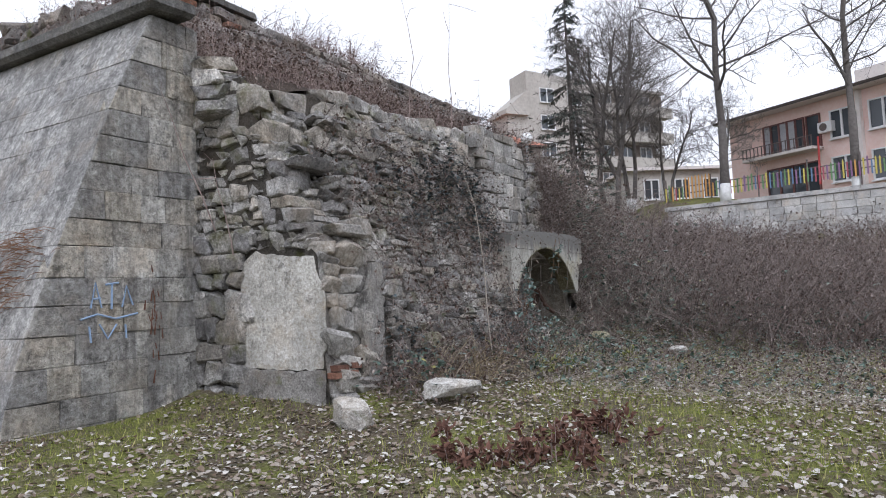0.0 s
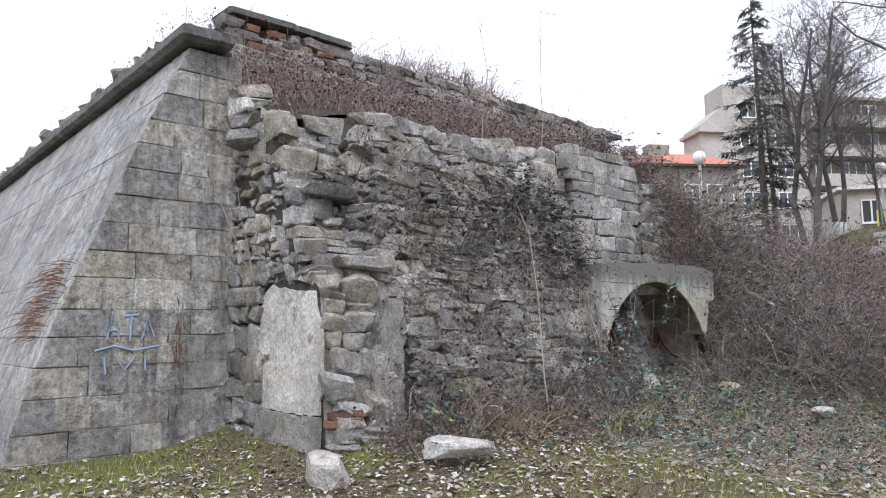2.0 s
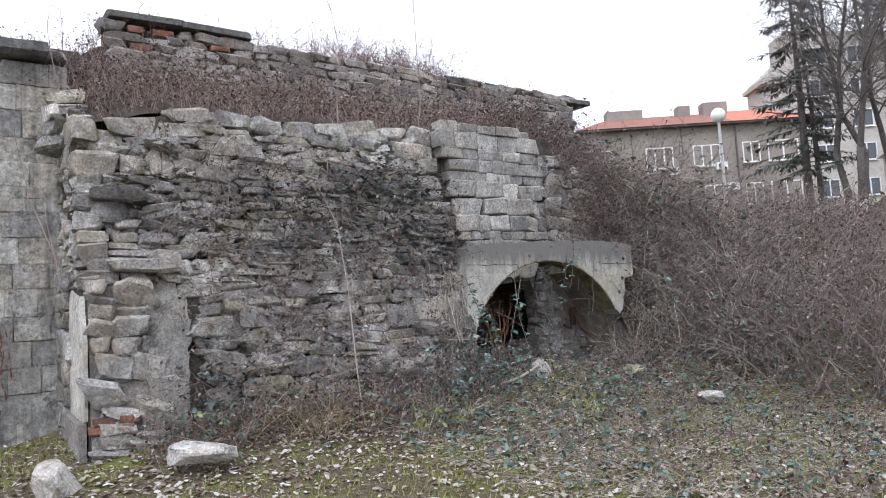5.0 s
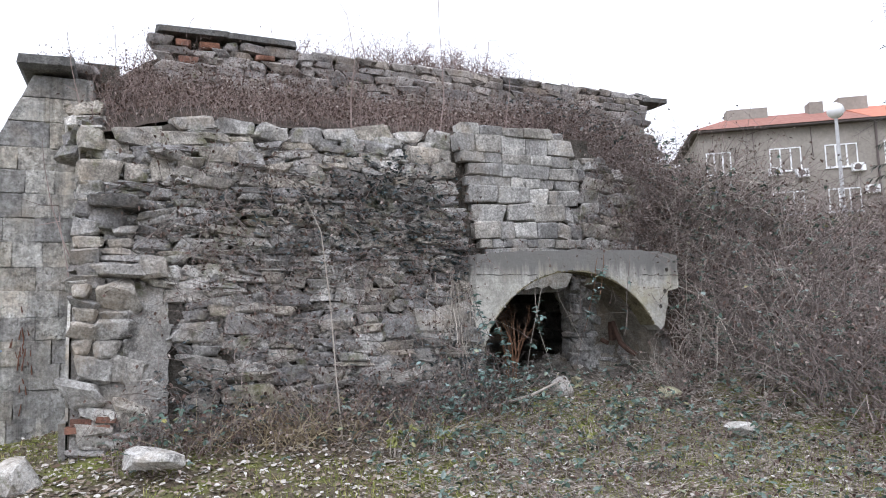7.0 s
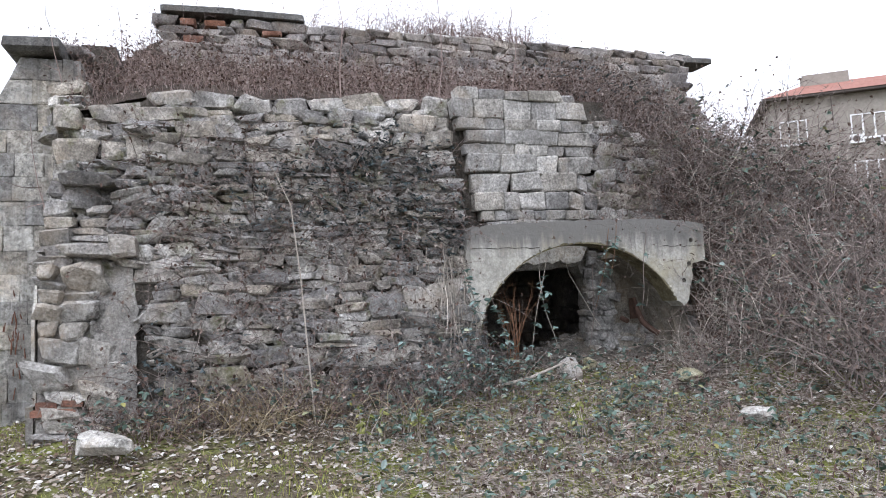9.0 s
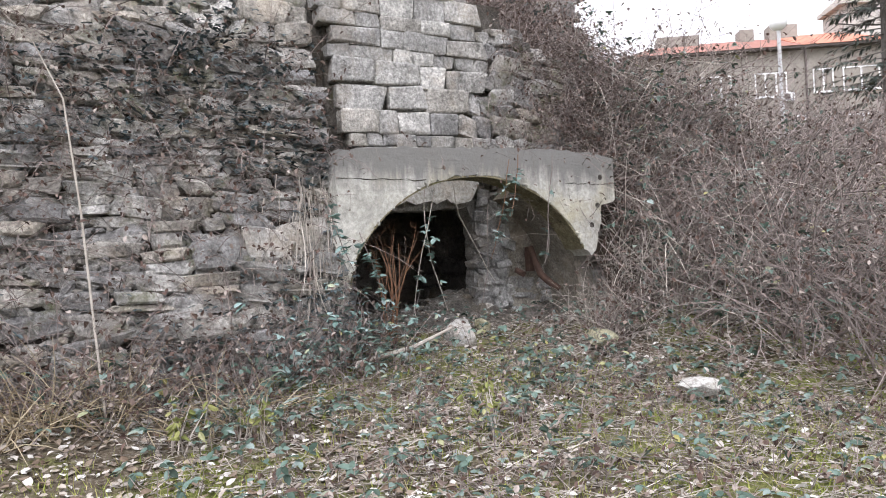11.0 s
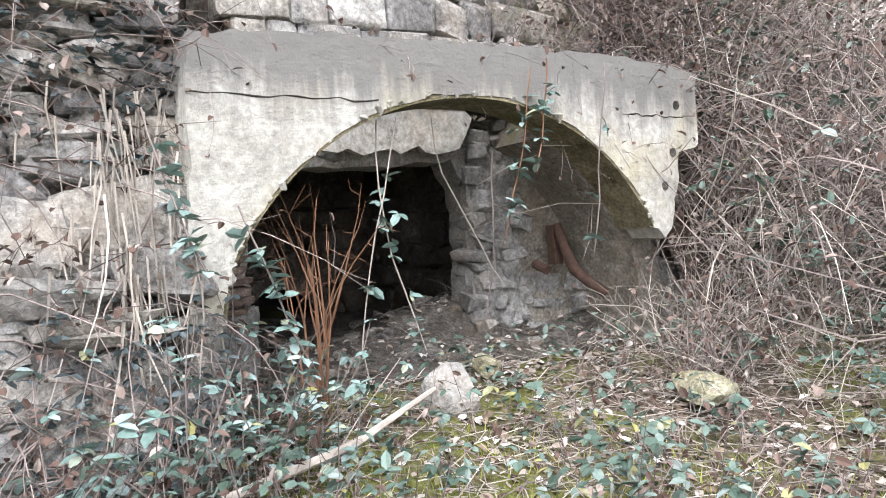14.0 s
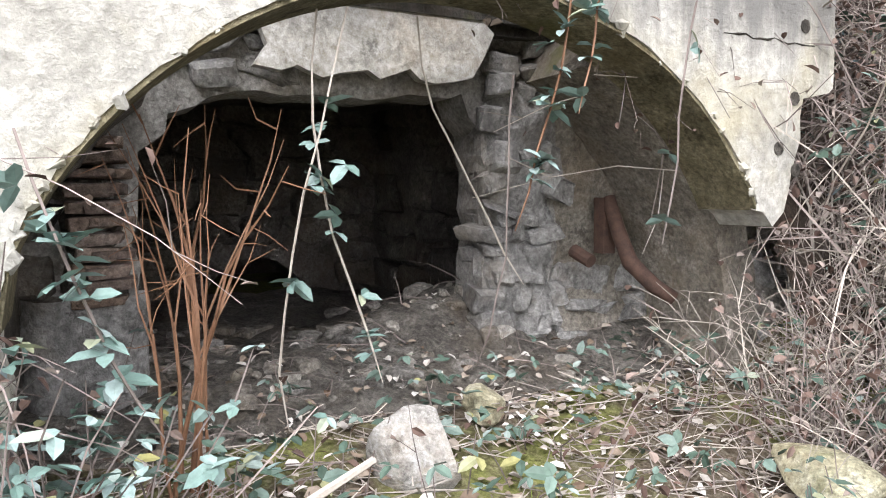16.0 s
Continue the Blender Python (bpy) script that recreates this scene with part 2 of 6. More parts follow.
M_BRICK = stone_mat("old_red_brick", (0.14, 0.075, 0.055), (0.24, 0.125, 0.09), (0.36, 0.23, 0.18), rand="object", bump=0.015)
M_WHITE_ROCK = stone_mat("white_limestone_rock", (0.3, 0.285, 0.255), (0.52, 0.5, 0.46), (0.78, 0.76, 0.72), rand=None, bump=0.03, moss=0.1)
M_YELLOW_ROCK = stone_mat("lichen_yellow_rock", (0.2, 0.185, 0.125), (0.33, 0.31, 0.21), (0.62, 0.6, 0.48), rand=None, bump=0.03, moss=0.2)
# cellar stone and wall: the interior's shade is put into these dark colours
M_CAVE = stone_mat("shaded_cellar_stone", (0.08, 0.072, 0.064), (0.15, 0.137, 0.12), (0.26, 0.24, 0.21), rand="object", bump=0.03)
M_CAVE_WALL = stone_mat("shaded_cellar_wall", (0.085, 0.077, 0.068), (0.155, 0.14, 0.124), (0.26, 0.24, 0.215), rand=None, bump=0.03)
M_RUBBLE_BIT = stone_mat("dusty_rubble_stone", (0.14, 0.13, 0.115), (0.25, 0.235, 0.21), (0.4, 0.38, 0.345), rand="object", bump=0.03)
M_EARTH = stone_mat("bramble_earth", (0.047, 0.036, 0.027), (0.089, 0.068, 0.053), (0.158, 0.126, 0.100), rand=None, bump=0.05)


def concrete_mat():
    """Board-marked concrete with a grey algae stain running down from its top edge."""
    m, nt, nn, ll, b = nodes_of("stained_concrete")
    med, fine = noise_node(nt, 3.2, 7, 0.72), noise_node(nt, 22, 6, 0.75)
    c = ramp_node(nt, med, [(0.28, (0.25, 0.242, 0.212)), (0.5, (0.4, 0.388, 0.345)), (0.72, (0.58, 0.565, 0.51))])
    c = mix_node(nt, 0.55, c, ramp_node(nt, fine, [(0.3, 0.2), (0.5, 0.5), (0.7, 0.84)]), "OVERLAY")
    c = mix_node(nt, ramp_node(nt, noise_node(nt, 1.7, 4), [(0.5, 0.0), (0.68, 0.5)]), c, (0.42, 0.37, 0.22))
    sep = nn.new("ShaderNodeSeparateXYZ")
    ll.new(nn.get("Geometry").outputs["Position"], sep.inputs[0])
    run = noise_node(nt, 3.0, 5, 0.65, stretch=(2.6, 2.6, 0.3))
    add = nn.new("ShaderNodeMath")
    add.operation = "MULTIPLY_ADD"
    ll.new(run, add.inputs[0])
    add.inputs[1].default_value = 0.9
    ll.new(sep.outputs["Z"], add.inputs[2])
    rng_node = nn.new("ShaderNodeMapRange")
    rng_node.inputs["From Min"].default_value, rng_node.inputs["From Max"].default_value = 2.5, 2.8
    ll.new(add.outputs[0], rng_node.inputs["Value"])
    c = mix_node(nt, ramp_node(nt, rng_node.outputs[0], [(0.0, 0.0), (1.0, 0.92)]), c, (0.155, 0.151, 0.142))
    ll.new(c, b.inputs["Base Color"])
    b.inputs["Roughness"].default_value = 0.92
    b.inputs["Specular IOR Level"].default_value = 0.25
    bump_node(nt, b, [(med, 0.8, 0.03), (fine, 0.9, 0.012), (noise_node(nt, 6, 3, 0.5, stretch=(0.5, 0.5, 6)), 0.4, 0.008)])
    return m


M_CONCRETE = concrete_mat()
M_RUST = plain_mat("rusty_iron", (0.1, 0.045, 0.028), (0.17, 0.08, 0.05), 12, 0.85, 0.004)
M_RUST_DARK = plain_mat("dark_rust", (0.045, 0.028, 0.022), (0.1, 0.058, 0.042), 14, 0.85, 0.004)


def ground_mat():
    m, nt, nn, ll, b = nodes_of("meadow_ground")
    big = noise_node(nt, 0.45, 4, 0.6)
    med = noise_node(nt, 2.3, 5, 0.7)
    fine = noise_node(nt, 30, 5, 0.75)
    soil = ramp_node(nt, fine, [(0.3, (0.05, 0.037, 0.024)), (0.5, (0.115, 0.092, 0.065)), (0.72, (0.25, 0.225, 0.18))])
    grass = ramp_node(nt, fine, [(0.3, (0.07, 0.078, 0.022)), (0.55, (0.175, 0.19, 0.05)), (0.75, (0.3, 0.3, 0.1))])
    mask = mix_node(nt, 0.5, big, med)
    c = mix_node(nt, ramp_node(nt, mask, [(0.47, 0.0), (0.57, 0.85)]), soil, grass)
    ll.new(c, b.inputs["Base Color"])
    b.inputs["Roughness"].default_value = 0.95
    b.inputs["Specular IOR Level"].default_value = 0.15
    bump_node(nt, b, [(med, 0.6, 0.05), (fine, 0.8, 0.03)])
    return m


M_GROUND = ground_mat()

# ---- ground: one sheet to the horizon, finer near the walk ----
xs = sorted(set([-900, -400, -160, -80, -45] + [round(-30 + 1.0 * i, 3) for i in range(20)] + [round(-10 + 0.4 * i, 3) for i in range(80)] + [round(22 + 1.5 * i, 3) for i in range(20)] + [60, 90, 160, 400, 900]))
ys = sorted(set([-900, -300, -100, -40, -20] + [round(-12 + 1.0 * i, 3) for i in range(12)] + [round(0.4 * i, 3) for i in range(84)] + [round(33.6 + 1.5 * i, 3) for i in range(24)] + [75, 100, 160, 400, 1200]))
gb = Bag()
gv = [(x, y, ground_z(x, y)) for y in ys for x in xs]
nx = len(xs)
gf = [(j * nx + i, j * nx + i + 1, (j + 1) * nx + i + 1, (j + 1) * nx + i) for j in range(len(ys) - 1) for i in range(nx - 1)]
gb.add(gv, gf)
me = gb.mesh("ground", True)
thing("ground", me, M_GROUND, "rough meadow of thin grass and pale fallen leaves", "ground", kind="structure")

# ---- terrace wall ----
FRONT = [(-0.2, 4.98), (0.3, 5.03), (1.2, 5.15), (1.7, 5.3), (2.5, 5.58), (3.9, 5.93), (4.3, 6.12), (4.8, 6.25)]


def front_e(s, z):
    """Front of the terrace wall."""
    e = ramp(z, FRONT)
    if s < 7.3:
        k = smooth(7.3, 6.7, s)
        pier = ramp(z, [(0, 5.12), (2.1, 5.32), (2.2, 5.5), (2.6, 5.85), (3.2, 6.05), (3.6, 6.2), (4.4, 6.45)])
        e = e * (1 - k) + pier * k
    return e + 0.06 * noise.noise((s * 0.8, z * 0.9, 1.7))


def wall_top(s):
    return ramp(s, [(6.0, 4.42), (6.3, 4.28), (6.7, 4.18), (7.1, 4.32), (7.5, 4.38), (8.3, 4.33), (9.1, 4.3), (9.7, 4.42), (10.8, 4.4), (11.2, 4.5), (12.9, 4.6), (13.4, 4.35), (14.0, 4.2), (15.0, 3.4), (17, 1.2)])


def slab_surface(bag, s0, s1, zlo, zhi, fe, back, ds=0.25, dz=0.25):
    """A solid with a shaped front: fe(s, z) gives the front, back the rear."""
    ns, nz = max(2, int((s1 - s0) / ds) + 1), max(2, int((zhi(s0) - zlo(s0)) / dz) + 1)
    ss = np.linspace(s0, s1, ns)
    v, f = [], []
    for s in ss:
        for z in np.linspace(zlo(s), zhi(s), nz):
            v.append((s, fe(s, z), z))
    for s in ss:
        v.append((s, back, zlo(s)))
    for s in ss:
        v.append((s, back, zhi(s)))
    b0, t0 = ns * nz, ns * nz + ns
    for i in range(ns - 1):
        for j in range(nz - 1):
            f.append((i * nz + j, (i + 1) * nz + j, (i + 1) * nz + j + 1, i * nz + j + 1))
        f.append((i * nz, b0 + i, b0 + i + 1, (i + 1) * nz))
        f.append((i * nz + nz - 1, (i + 1) * nz + nz - 1, t0 + i + 1, t0 + i))
        f.append((b0 + i, t0 + i, t0 + i + 1, b0 + i + 1))
    f.append(tuple(j for j in range(nz)) + (t0, b0))
    e0 = (ns - 1) * nz
    f.append(tuple(e0 + j for j in range(nz))[::-1] + (b0 + ns - 1, t0 + ns - 1))
    bag.add(v, f)


terrace = Bag()
slab_surface(terrace, 6.12, 11.06, lambda s: -0.3, lambda s: wall_top(s) - 0.05, lambda s, z: front_e(s, z) + 0.075, 7.3)
slab_surface(terrace, 11.06, 14.4, lambda s: 2.3, lambda s: wall_top(s) - 0.05, lambda s, z: 6.04 if s < 13.6 else 6.04 + (s - 13.6) * 0.28, 7.3)
slab_surface(terrace, 14.4, 15.4, lambda s: -0.2, lambda s: 4.0 - 1.2 * (s - 14.4), lambda s, z: 5.82 + 0.22 * (z - 1), 7.6)
wall_terrace = thing("wall_terrace", terrace, M_MORTAR, "ruined terrace wall of grey rubble limestone, overgrown with brambles", "stone wall", kind="structure", matrix=LW)


def courses(s0, s1, z0, z1, hmin, hmax, wmin, wmax, r, skip=None, wave=0.05):
    """Stones laid in uneven courses: (s, z, width, height)."""
    out, z = [], z0
    while z < z1:
        h = r.uniform(hmin, hmax)
        s = s0 - r.uniform(0, wmin)
        while s < s1:
            w = r.uniform(wmin, wmax) * (0.75 + 0.5 * h / hmax)
            c, zz = s + w / 2, z + h / 2 + wave * noise.noise((s * 0.7, z, 9.0))
            hh = h * r.uniform(0.82, 1.12) if wave > 0.05 else h
            if not (skip and skip(c, zz)):
                if wave > 0.05 and hh > 0.13 and r.random() < 0.25:
                    k = r.uniform(0.35, 0.65)
                    out.append((c, zz - hh / 2 + hh * k / 2, w, hh * k))
                    out.append((c + r.normal(0, 0.02), zz + hh / 2 - hh * (1 - k) / 2, w * r.uniform(0.7, 1.05), hh * (1 - k)))
                else:
                    out.append((c, zz, w, hh))
            s += w + r.uniform(0.0, 0.02)
        z += h + r.uniform(0.0, 0.012)
    return out


stone_me = shape_meshes("stone", RUBBLE, M_RUBBLE)


def bedded(skip):
    out = []
    for z0, z1, hr, wr in ((0.1, 1.55, (0.13, 0.28), (0.2, 0.52)), (1.55, 2.35, (0.09, 0.2), (0.16, 0.42)), (2.35, 3.4, (0.07, 0.16), (0.16, 0.5)), (3.4, 4.2, (0.16, 0.31), (0.2, 0.5))):
        out += courses(6.3, 11.05, z0, z1, *hr, *wr, rng, skip, 0.16)
    return out


laid = bedded(lambda s, z: z > wall_top(s) - 0.2 or (s < 7.22 and z < 2.08))
cut = []
for s, z, w, h in laid:
    over = max(0.0, s + w / 2 - 11.06)
    if w - over > 0.08:
        cut.append((s - over / 2, z, w - over, h))
order = sorted(cut, key=lambda q: -q[2] * q[3])
rest = Bag()
for i, (s, z, w, h) in enumerate(order):
    dep = rng.uniform(0.2, 0.3)
    m = Matrix.Translation((s, front_e(s, z) + dep / 2 - 0.03 + rng.normal(0, 0.032), z)) @ Euler((rng.normal(0, 0.08) - 0.14, rng.normal(0, 0.09), rng.normal(0, 0.09))).to_matrix().to_4x4() @ Matrix.Diagonal((w * 1.02, dep, h * 1.02, 1))
    if i < 300:
        part("stone", stone_me[rng.integers(len(stone_me))], None, wall_terrace, matrix=m)
    else:
        put_stone(rest, RUBBLE[rng.integers(24)], m)
# chinking stones in the joints
for i in range(1700):
    s, z = rng.uniform(6.4, 11.0), rng.uniform(0.2, 4.0)
    if (s < 7.25 and z < 2.15) or z > wall_top(s) - 0.1:
        continue
    k = rng.uniform(0.03, 0.08)
    put_stone(rest, RUBBLE[rng.integers(24)], Matrix.Translation((s, front_e(s, z) + 0.05, z)) @ Euler(rng.normal(0, 0.4, 3)).to_matrix().to_4x4() @ Matrix.Diagonal((k * 1.8, 0.12, k, 1)))
part("small_stones", rest, M_RUBBLE_FAR, wall_terrace, kind="stuff")

for s, z, w, h in courses(13.35, 14.75, 2.45, 4.25, 0.09, 0.22, 0.16, 0.42, rng):
    if z > 4.25 - 0.3 * (s - 13.3):
        continue
    m = Matrix.Translation((s, 5.98 + 0.3 * max(0, s - 13.6) + rng.uniform(-0.03, 0.04), z)) @ Euler(rng.normal(0, 0.08, 3)).to_matrix().to_4x4() @ Matrix.Diagonal((w, 0.32, h, 1))
    part("stone", stone_me[rng.integers(16)], None, wall_terrace, matrix=m)
for s, z, w, h in courses(14.45, 15.2, 0.3, 2.5, 0.12, 0.26, 0.2, 0.44, rng):
    m = Matrix.Translation((s, 5.75 + 0.2 * (z - 1) + rng.uniform(-0.03, 0.04), z)) @ Euler(rng.normal(0, 0.08, 3)).to_matrix().to_4x4() @ Matrix.Diagonal((w, 0.32, h, 1))
    part("stone", stone_me[rng.integers(16)], None, wall_terrace, matrix=m)

big_me = shape_meshes("stone", RUBBLE[8:20], M_PIL)
for s, z, w, h in courses(9.75, 10.95, 0.4, 1.75, 0.16, 0.32, 0.26, 0.52, rng, lambda s, z: rng.random() < 0.25, 0.14):
    w = min(w, 2 * (11.04 - s))
    if w > 0.12:
        m = Matrix.Translation((s, front_e(s, z) + 0.07 + rng.normal(0, 0.015), z)) @ Euler((rng.normal(-0.1, 0.06), rng.normal(0, 0.07), rng.normal(0, 0.06))).to_matrix().to_4x4() @ Matrix.Diagonal((w, 0.28, h, 1))
        part("stone", big_me[rng.integers(12)], None, wall_terrace, matrix=m)

# large capping stones along the top edge
s = 6.55
while s < 11.0:
    w, h = rng.uniform(0.32, 0.6), rng.uniform(0.18, 0.27)
    zt = wall_top(s + w / 2)
    m = Matrix.Translation((s + w / 2, front_e(s + w / 2, zt - 0.1) + 0.1, zt - h / 2 - 0.01 + rng.uniform(-0.02, 0.03))) @ Euler((rng.normal(0, 0.03), rng.normal(0, 0.03), rng.normal(0, 0.03))).to_matrix().to_4x4() @ Matrix.Diagonal((w, 0.36, h, 1))
    part("cap_stone", stone_me[rng.integers(len(stone_me))], None, wall_terrace, matrix=m)
    s += w + rng.uniform(0.0, 0.03)

# ragged end of the wall beside the bastion: stones facing the walk's start
end_laid = courses(5.5, 7.3, 2.1, 4.7, 0.1, 0.26, 0.12, 0.32, rng, None, 0.14)
for e, z, w, h in end_laid:
    if e < front_e(6.2, z) + 0.02 + max(0, z - 4.2) * 1.2:
        continue
    m = Matrix.Translation((6.235 + rng.uniform(-0.03, 0.04), e, z)) @ Euler((rng.normal(0, 0.05), rng.normal(0, 0.05), math.pi / 2 + rng.normal(0, 0.05))).to_matrix().to_4x4() @ Matrix.Diagonal((w * 1.03, 0.3, h * 1.06, 1))
    part("end_stone", stone_me[rng.integers(len(stone_me))], None, wall_terrace, matrix=m)
for e, z, w, h in courses(6.55, 7.3, 0.2, 2.1, 0.2, 0.36, 0.2, 0.4, rng):
    m = Matrix.Translation((6.16, e, z)) @ Euler((rng.normal(0, 0.03), rng.normal(0, 0.03), math.pi / 2)).to_matrix().to_4x4() @ Matrix.Diagonal((w, 0.26, h * 0.97, 1))
    part("end_stone", stone_me[rng.integers(len(stone_me))], None, wall_terrace, matrix=m)
pale_me = shape_meshes('jutting_stone', RUBBLE[:12], M_RUBBLE)
# four long stones that stick out beside the bastion
for k, (zz, w, out) in enumerate([(4.55, 0.42, 0.12), (4.38, 0.5, 0.06), (4.17, 0.48, 0.1), (3.93, 0.55, 0.14)]):
    m = Matrix.Translation((6.14, 7.02 - 0.04 * k, zz)) @ Euler((0.05 * k - 0.1, 0.1 * (k % 2), math.pi / 2 + 0.12 * k)).to_matrix().to_4x4() @ Matrix.Diagonal((0.42, w, 0.19, 1))
    part("jutting_stone", pale_me[(3 * k) % 12], None, wall_terrace, "pale long stone jutting from the wall's end", matrix=m)
for s, e, z, w, d, h in [(6.55, 5.95, 3.16, 0.55, 0.6, 0.16), (6.5, 6.1, 2.95, 0.5, 0.5, 0.28), (6.62, 5.4, 2.3, 0.5, 0.42, 0.13), (6.95, 5.42, 2.33, 0.32, 0.4, 0.26), (6.35, 5.65, 2.2, 0.55, 0.45, 0.1)]:
    m = Matrix.Translation((s, e, z)) @ Euler((rng.normal(0, 0.06), rng.normal(0, 0.06), rng.normal(0, 0.15))).to_matrix().to_4x4() @ Matrix.Diagonal((w, d, h, 1))
    part("ledge_stone", stone_me[rng.integers(16)], None, wall_terrace, matrix=m)

# ---- plastered pier at the foot of the wall's end ----
pier = Bag()
slab_surface(pier, 6.14, 7.05, lambda s: -0.2, lambda s: 2.18, lambda s, z: front_e(s, z) + 0.03, 6.6)
plaster_pier = thing("plaster_pier", pier, M_PLASTER_GREY, "broken stone pier with a pale plastered side at the wall's foot", "pier", matrix=LW)


def sheet(outline, axis, at, thick):
    """A thin slab of a ragged outline. axis 's': outline in (e, z); axis 'e': outline in (s, z)."""
    bm = bmesh.new()
    vs = [bm.verts.new((at, a, z) if axis == "s" else (a, at, z)) for a, z in outline]
    face = bm.faces.new(vs)
    got = bmesh.ops.extrude_face_region(bm, geom=[face])
    d = (-thick, 0, 0) if axis == "s" else (0, -thick, 0)
    bmesh.ops.translate(bm, vec=d, verts=[v for v in got["geom"] if isinstance(v, bmesh.types.BMVert)])
    bmesh.ops.recalc_face_normals(bm, faces=bm.faces)
    me = bpy.data.meshes.new("sheet")
    bm.to_mesh(me)
    bm.free()
    return me


def ragged(pts, n, amp, r):
    out = []
    for i, (a, b) in enumerate(pts):
        c, d = pts[(i + 1) % len(pts)]
        k = max(1, int(math.hypot(c - a, d - b) / n))
        for j in range(k):
            out.append((a + (c - a) * j / k + r.normal(0, amp), b + (d - b) * j / k + r.normal(0, amp)))
    return out


part("plaster_face", sheet(ragged([(5.3, 0.68), (6.56, 0.68), (6.57, 1.3), (6.53, 1.95), (6.3, 2.1), (5.95, 2.02), (5.4, 1.98), (5.26, 1.6), (5.24, 1.1)], 0.08, 0.012, rng), "s", 6.12, 0.03), M_PLASTER, plaster_pier, "flaking cream lime plaster")
part("plinth", sheet(ragged([(5.24, 0.05), (6.58, 0.05), (6.58, 0.67), (5.26, 0.67)], 0.1, 0.012, rng), "s", 6.1, 0.07), M_PLASTER_GREY, plaster_pier, "grey cement plinth")
part("plaster_front", sheet(ragged([(6.74, 0.3), (7.14, 0.25), (7.1, 1.0), (7.13, 1.5), (7.1, 1.95), (6.92, 1.9), (6.8, 1.6), (6.7, 1.4), (6.66, 1.1), (6.74, 0.8)], 0.07, 0.014, rng), "e", 5.2, 0.06), M_PLASTER_GREY, plaster_pier, "grey cement render")
blk_me = shape_meshes("pier_stone", RUBBLE, M_PIER_STONE)
for s, z, w, h in courses(6.2, 6.72, 0.1, 2.0, 0.15, 0.3, 0.16, 0.34, rng, lambda s, z: abs(s - 6.6) < 0.12 and 0.85 < z < 1.05, 0.12):
    m = Matrix.Translation((s, 5.3 + rng.uniform(-0.04, 0.04) + 0.06 * (z - 1), z)) @ Euler(rng.normal(0, 0.14, 3)).to_matrix().to_4x4() @ Matrix.Diagonal((w * 1.06, 0.32, h * 1.08, 1))
    part("pier_stone", blk_me[rng.integers(16)], None, plaster_pier, matrix=m)
brick_me = shape_meshes("brick", ASHLAR[:4], M_BRICK)
for i in range(4):
    m = Matrix.Translation((6.24 + 0.2 * (i % 2) + rng.normal(0, 0.02), 5.17, 0.62 + 0.075 * (i // 2))) @ Euler(rng.normal(0, 0.05, 3)).to_matrix().to_4x4() @ Matrix.Diagonal((0.2, 0.12, 0.065, 1))
    part("brick", brick_me[i % 4], None, plaster_pier, matrix=m)

# ---- pilaster of squared blocks above the arch ----
pil = box_bag(11.2, 13.5, 5.99, 6.4, 2.35, 4.45)
pilaster = thing("pilaster", pil, M_MORTAR, "projecting panel of pale squared limestone blocks above the arch", "stone panel", matrix=LW)
pil_me = shape_meshes("block", BLOCKS, M_PIL)
z = 2.5
for row in range(10):
    h = [0.16, 0.14, 0.27, 0.27, 0.25, 0.15, 0.2, 0.17, 0.26, 0.16][row]
    s = [11.5, 11.4, 11.32, 11.3, 11.26, 11.2, 11.24, 11.12, 11.08, 11.16][row]
    end = 13.2 + 0.35 * rng.random() - (0.45 if row > 7 else 0)
    while s < end:
        edge = s > 12.7
        w = rng.uniform(0.14, 0.32) if row < 2 or edge else rng.uniform(0.22, 0.62)
        dep = rng.uniform(0.26, 0.36)
        m = Matrix.Translation((s + w / 2, 5.84 + dep / 2 + rng.normal(0, 0.012) + (0.05 if edge else 0), z + h / 2 + rng.normal(0, 0.006))) @ Euler(rng.normal(0, 0.05 if edge else 0.014, 3)).to_matrix().to_4x4() @ Matrix.Diagonal((w * 1.0, dep, h * rng.uniform(0.97, 1.02), 1))
        part("block", (stone_me if edge and rng.random() < 0.5 else pil_me)[rng.integers(12)], None, pilaster, matrix=m)
        s += w
    z += h

# ---- concrete arch frame ----
SC, ZC, RA, RB = 12.57, 0.78, 1.6, 1.5


def arch_pts(a, b, sc, zc, n, lo, hi):
    """The intrados from height lo on one side to height hi on the other."""
    a0, a1 = math.asin((lo - zc) / b), math.asin((hi - zc) / b)
    return [(sc - a * math.cos(t), zc + b * math.sin(t)) for t in np.linspace(a0, math.pi - a1, n)]


def arch_mesh(outer, arch, e0, e1, jitter, r):
    """A slab with an arched opening; outer: left bottom, left top ... right bottom."""
    bm = bmesh.new()
    ring = outer + arch[::-1]
    f = bm.faces.new([bm.verts.new((s + r.normal(0, jitter), e0, z + r.normal(0, jitter))) for s, z in ring])
    got = bmesh.ops.extrude_face_region(bm, geom=[f])
    bmesh.ops.translate(bm, vec=(0, e1 - e0, 0), verts=[v for v in got["geom"] if isinstance(v, bmesh.types.BMVert)])
    bmesh.ops.recalc_face_normals(bm, faces=bm.faces)
    bmesh.ops.triangulate(bm, faces=[q for q in bm.faces if len(q.verts) > 4])
    me = bpy.data.meshes.new("arch")
    bm.to_mesh(me)
    bm.free()
    return me


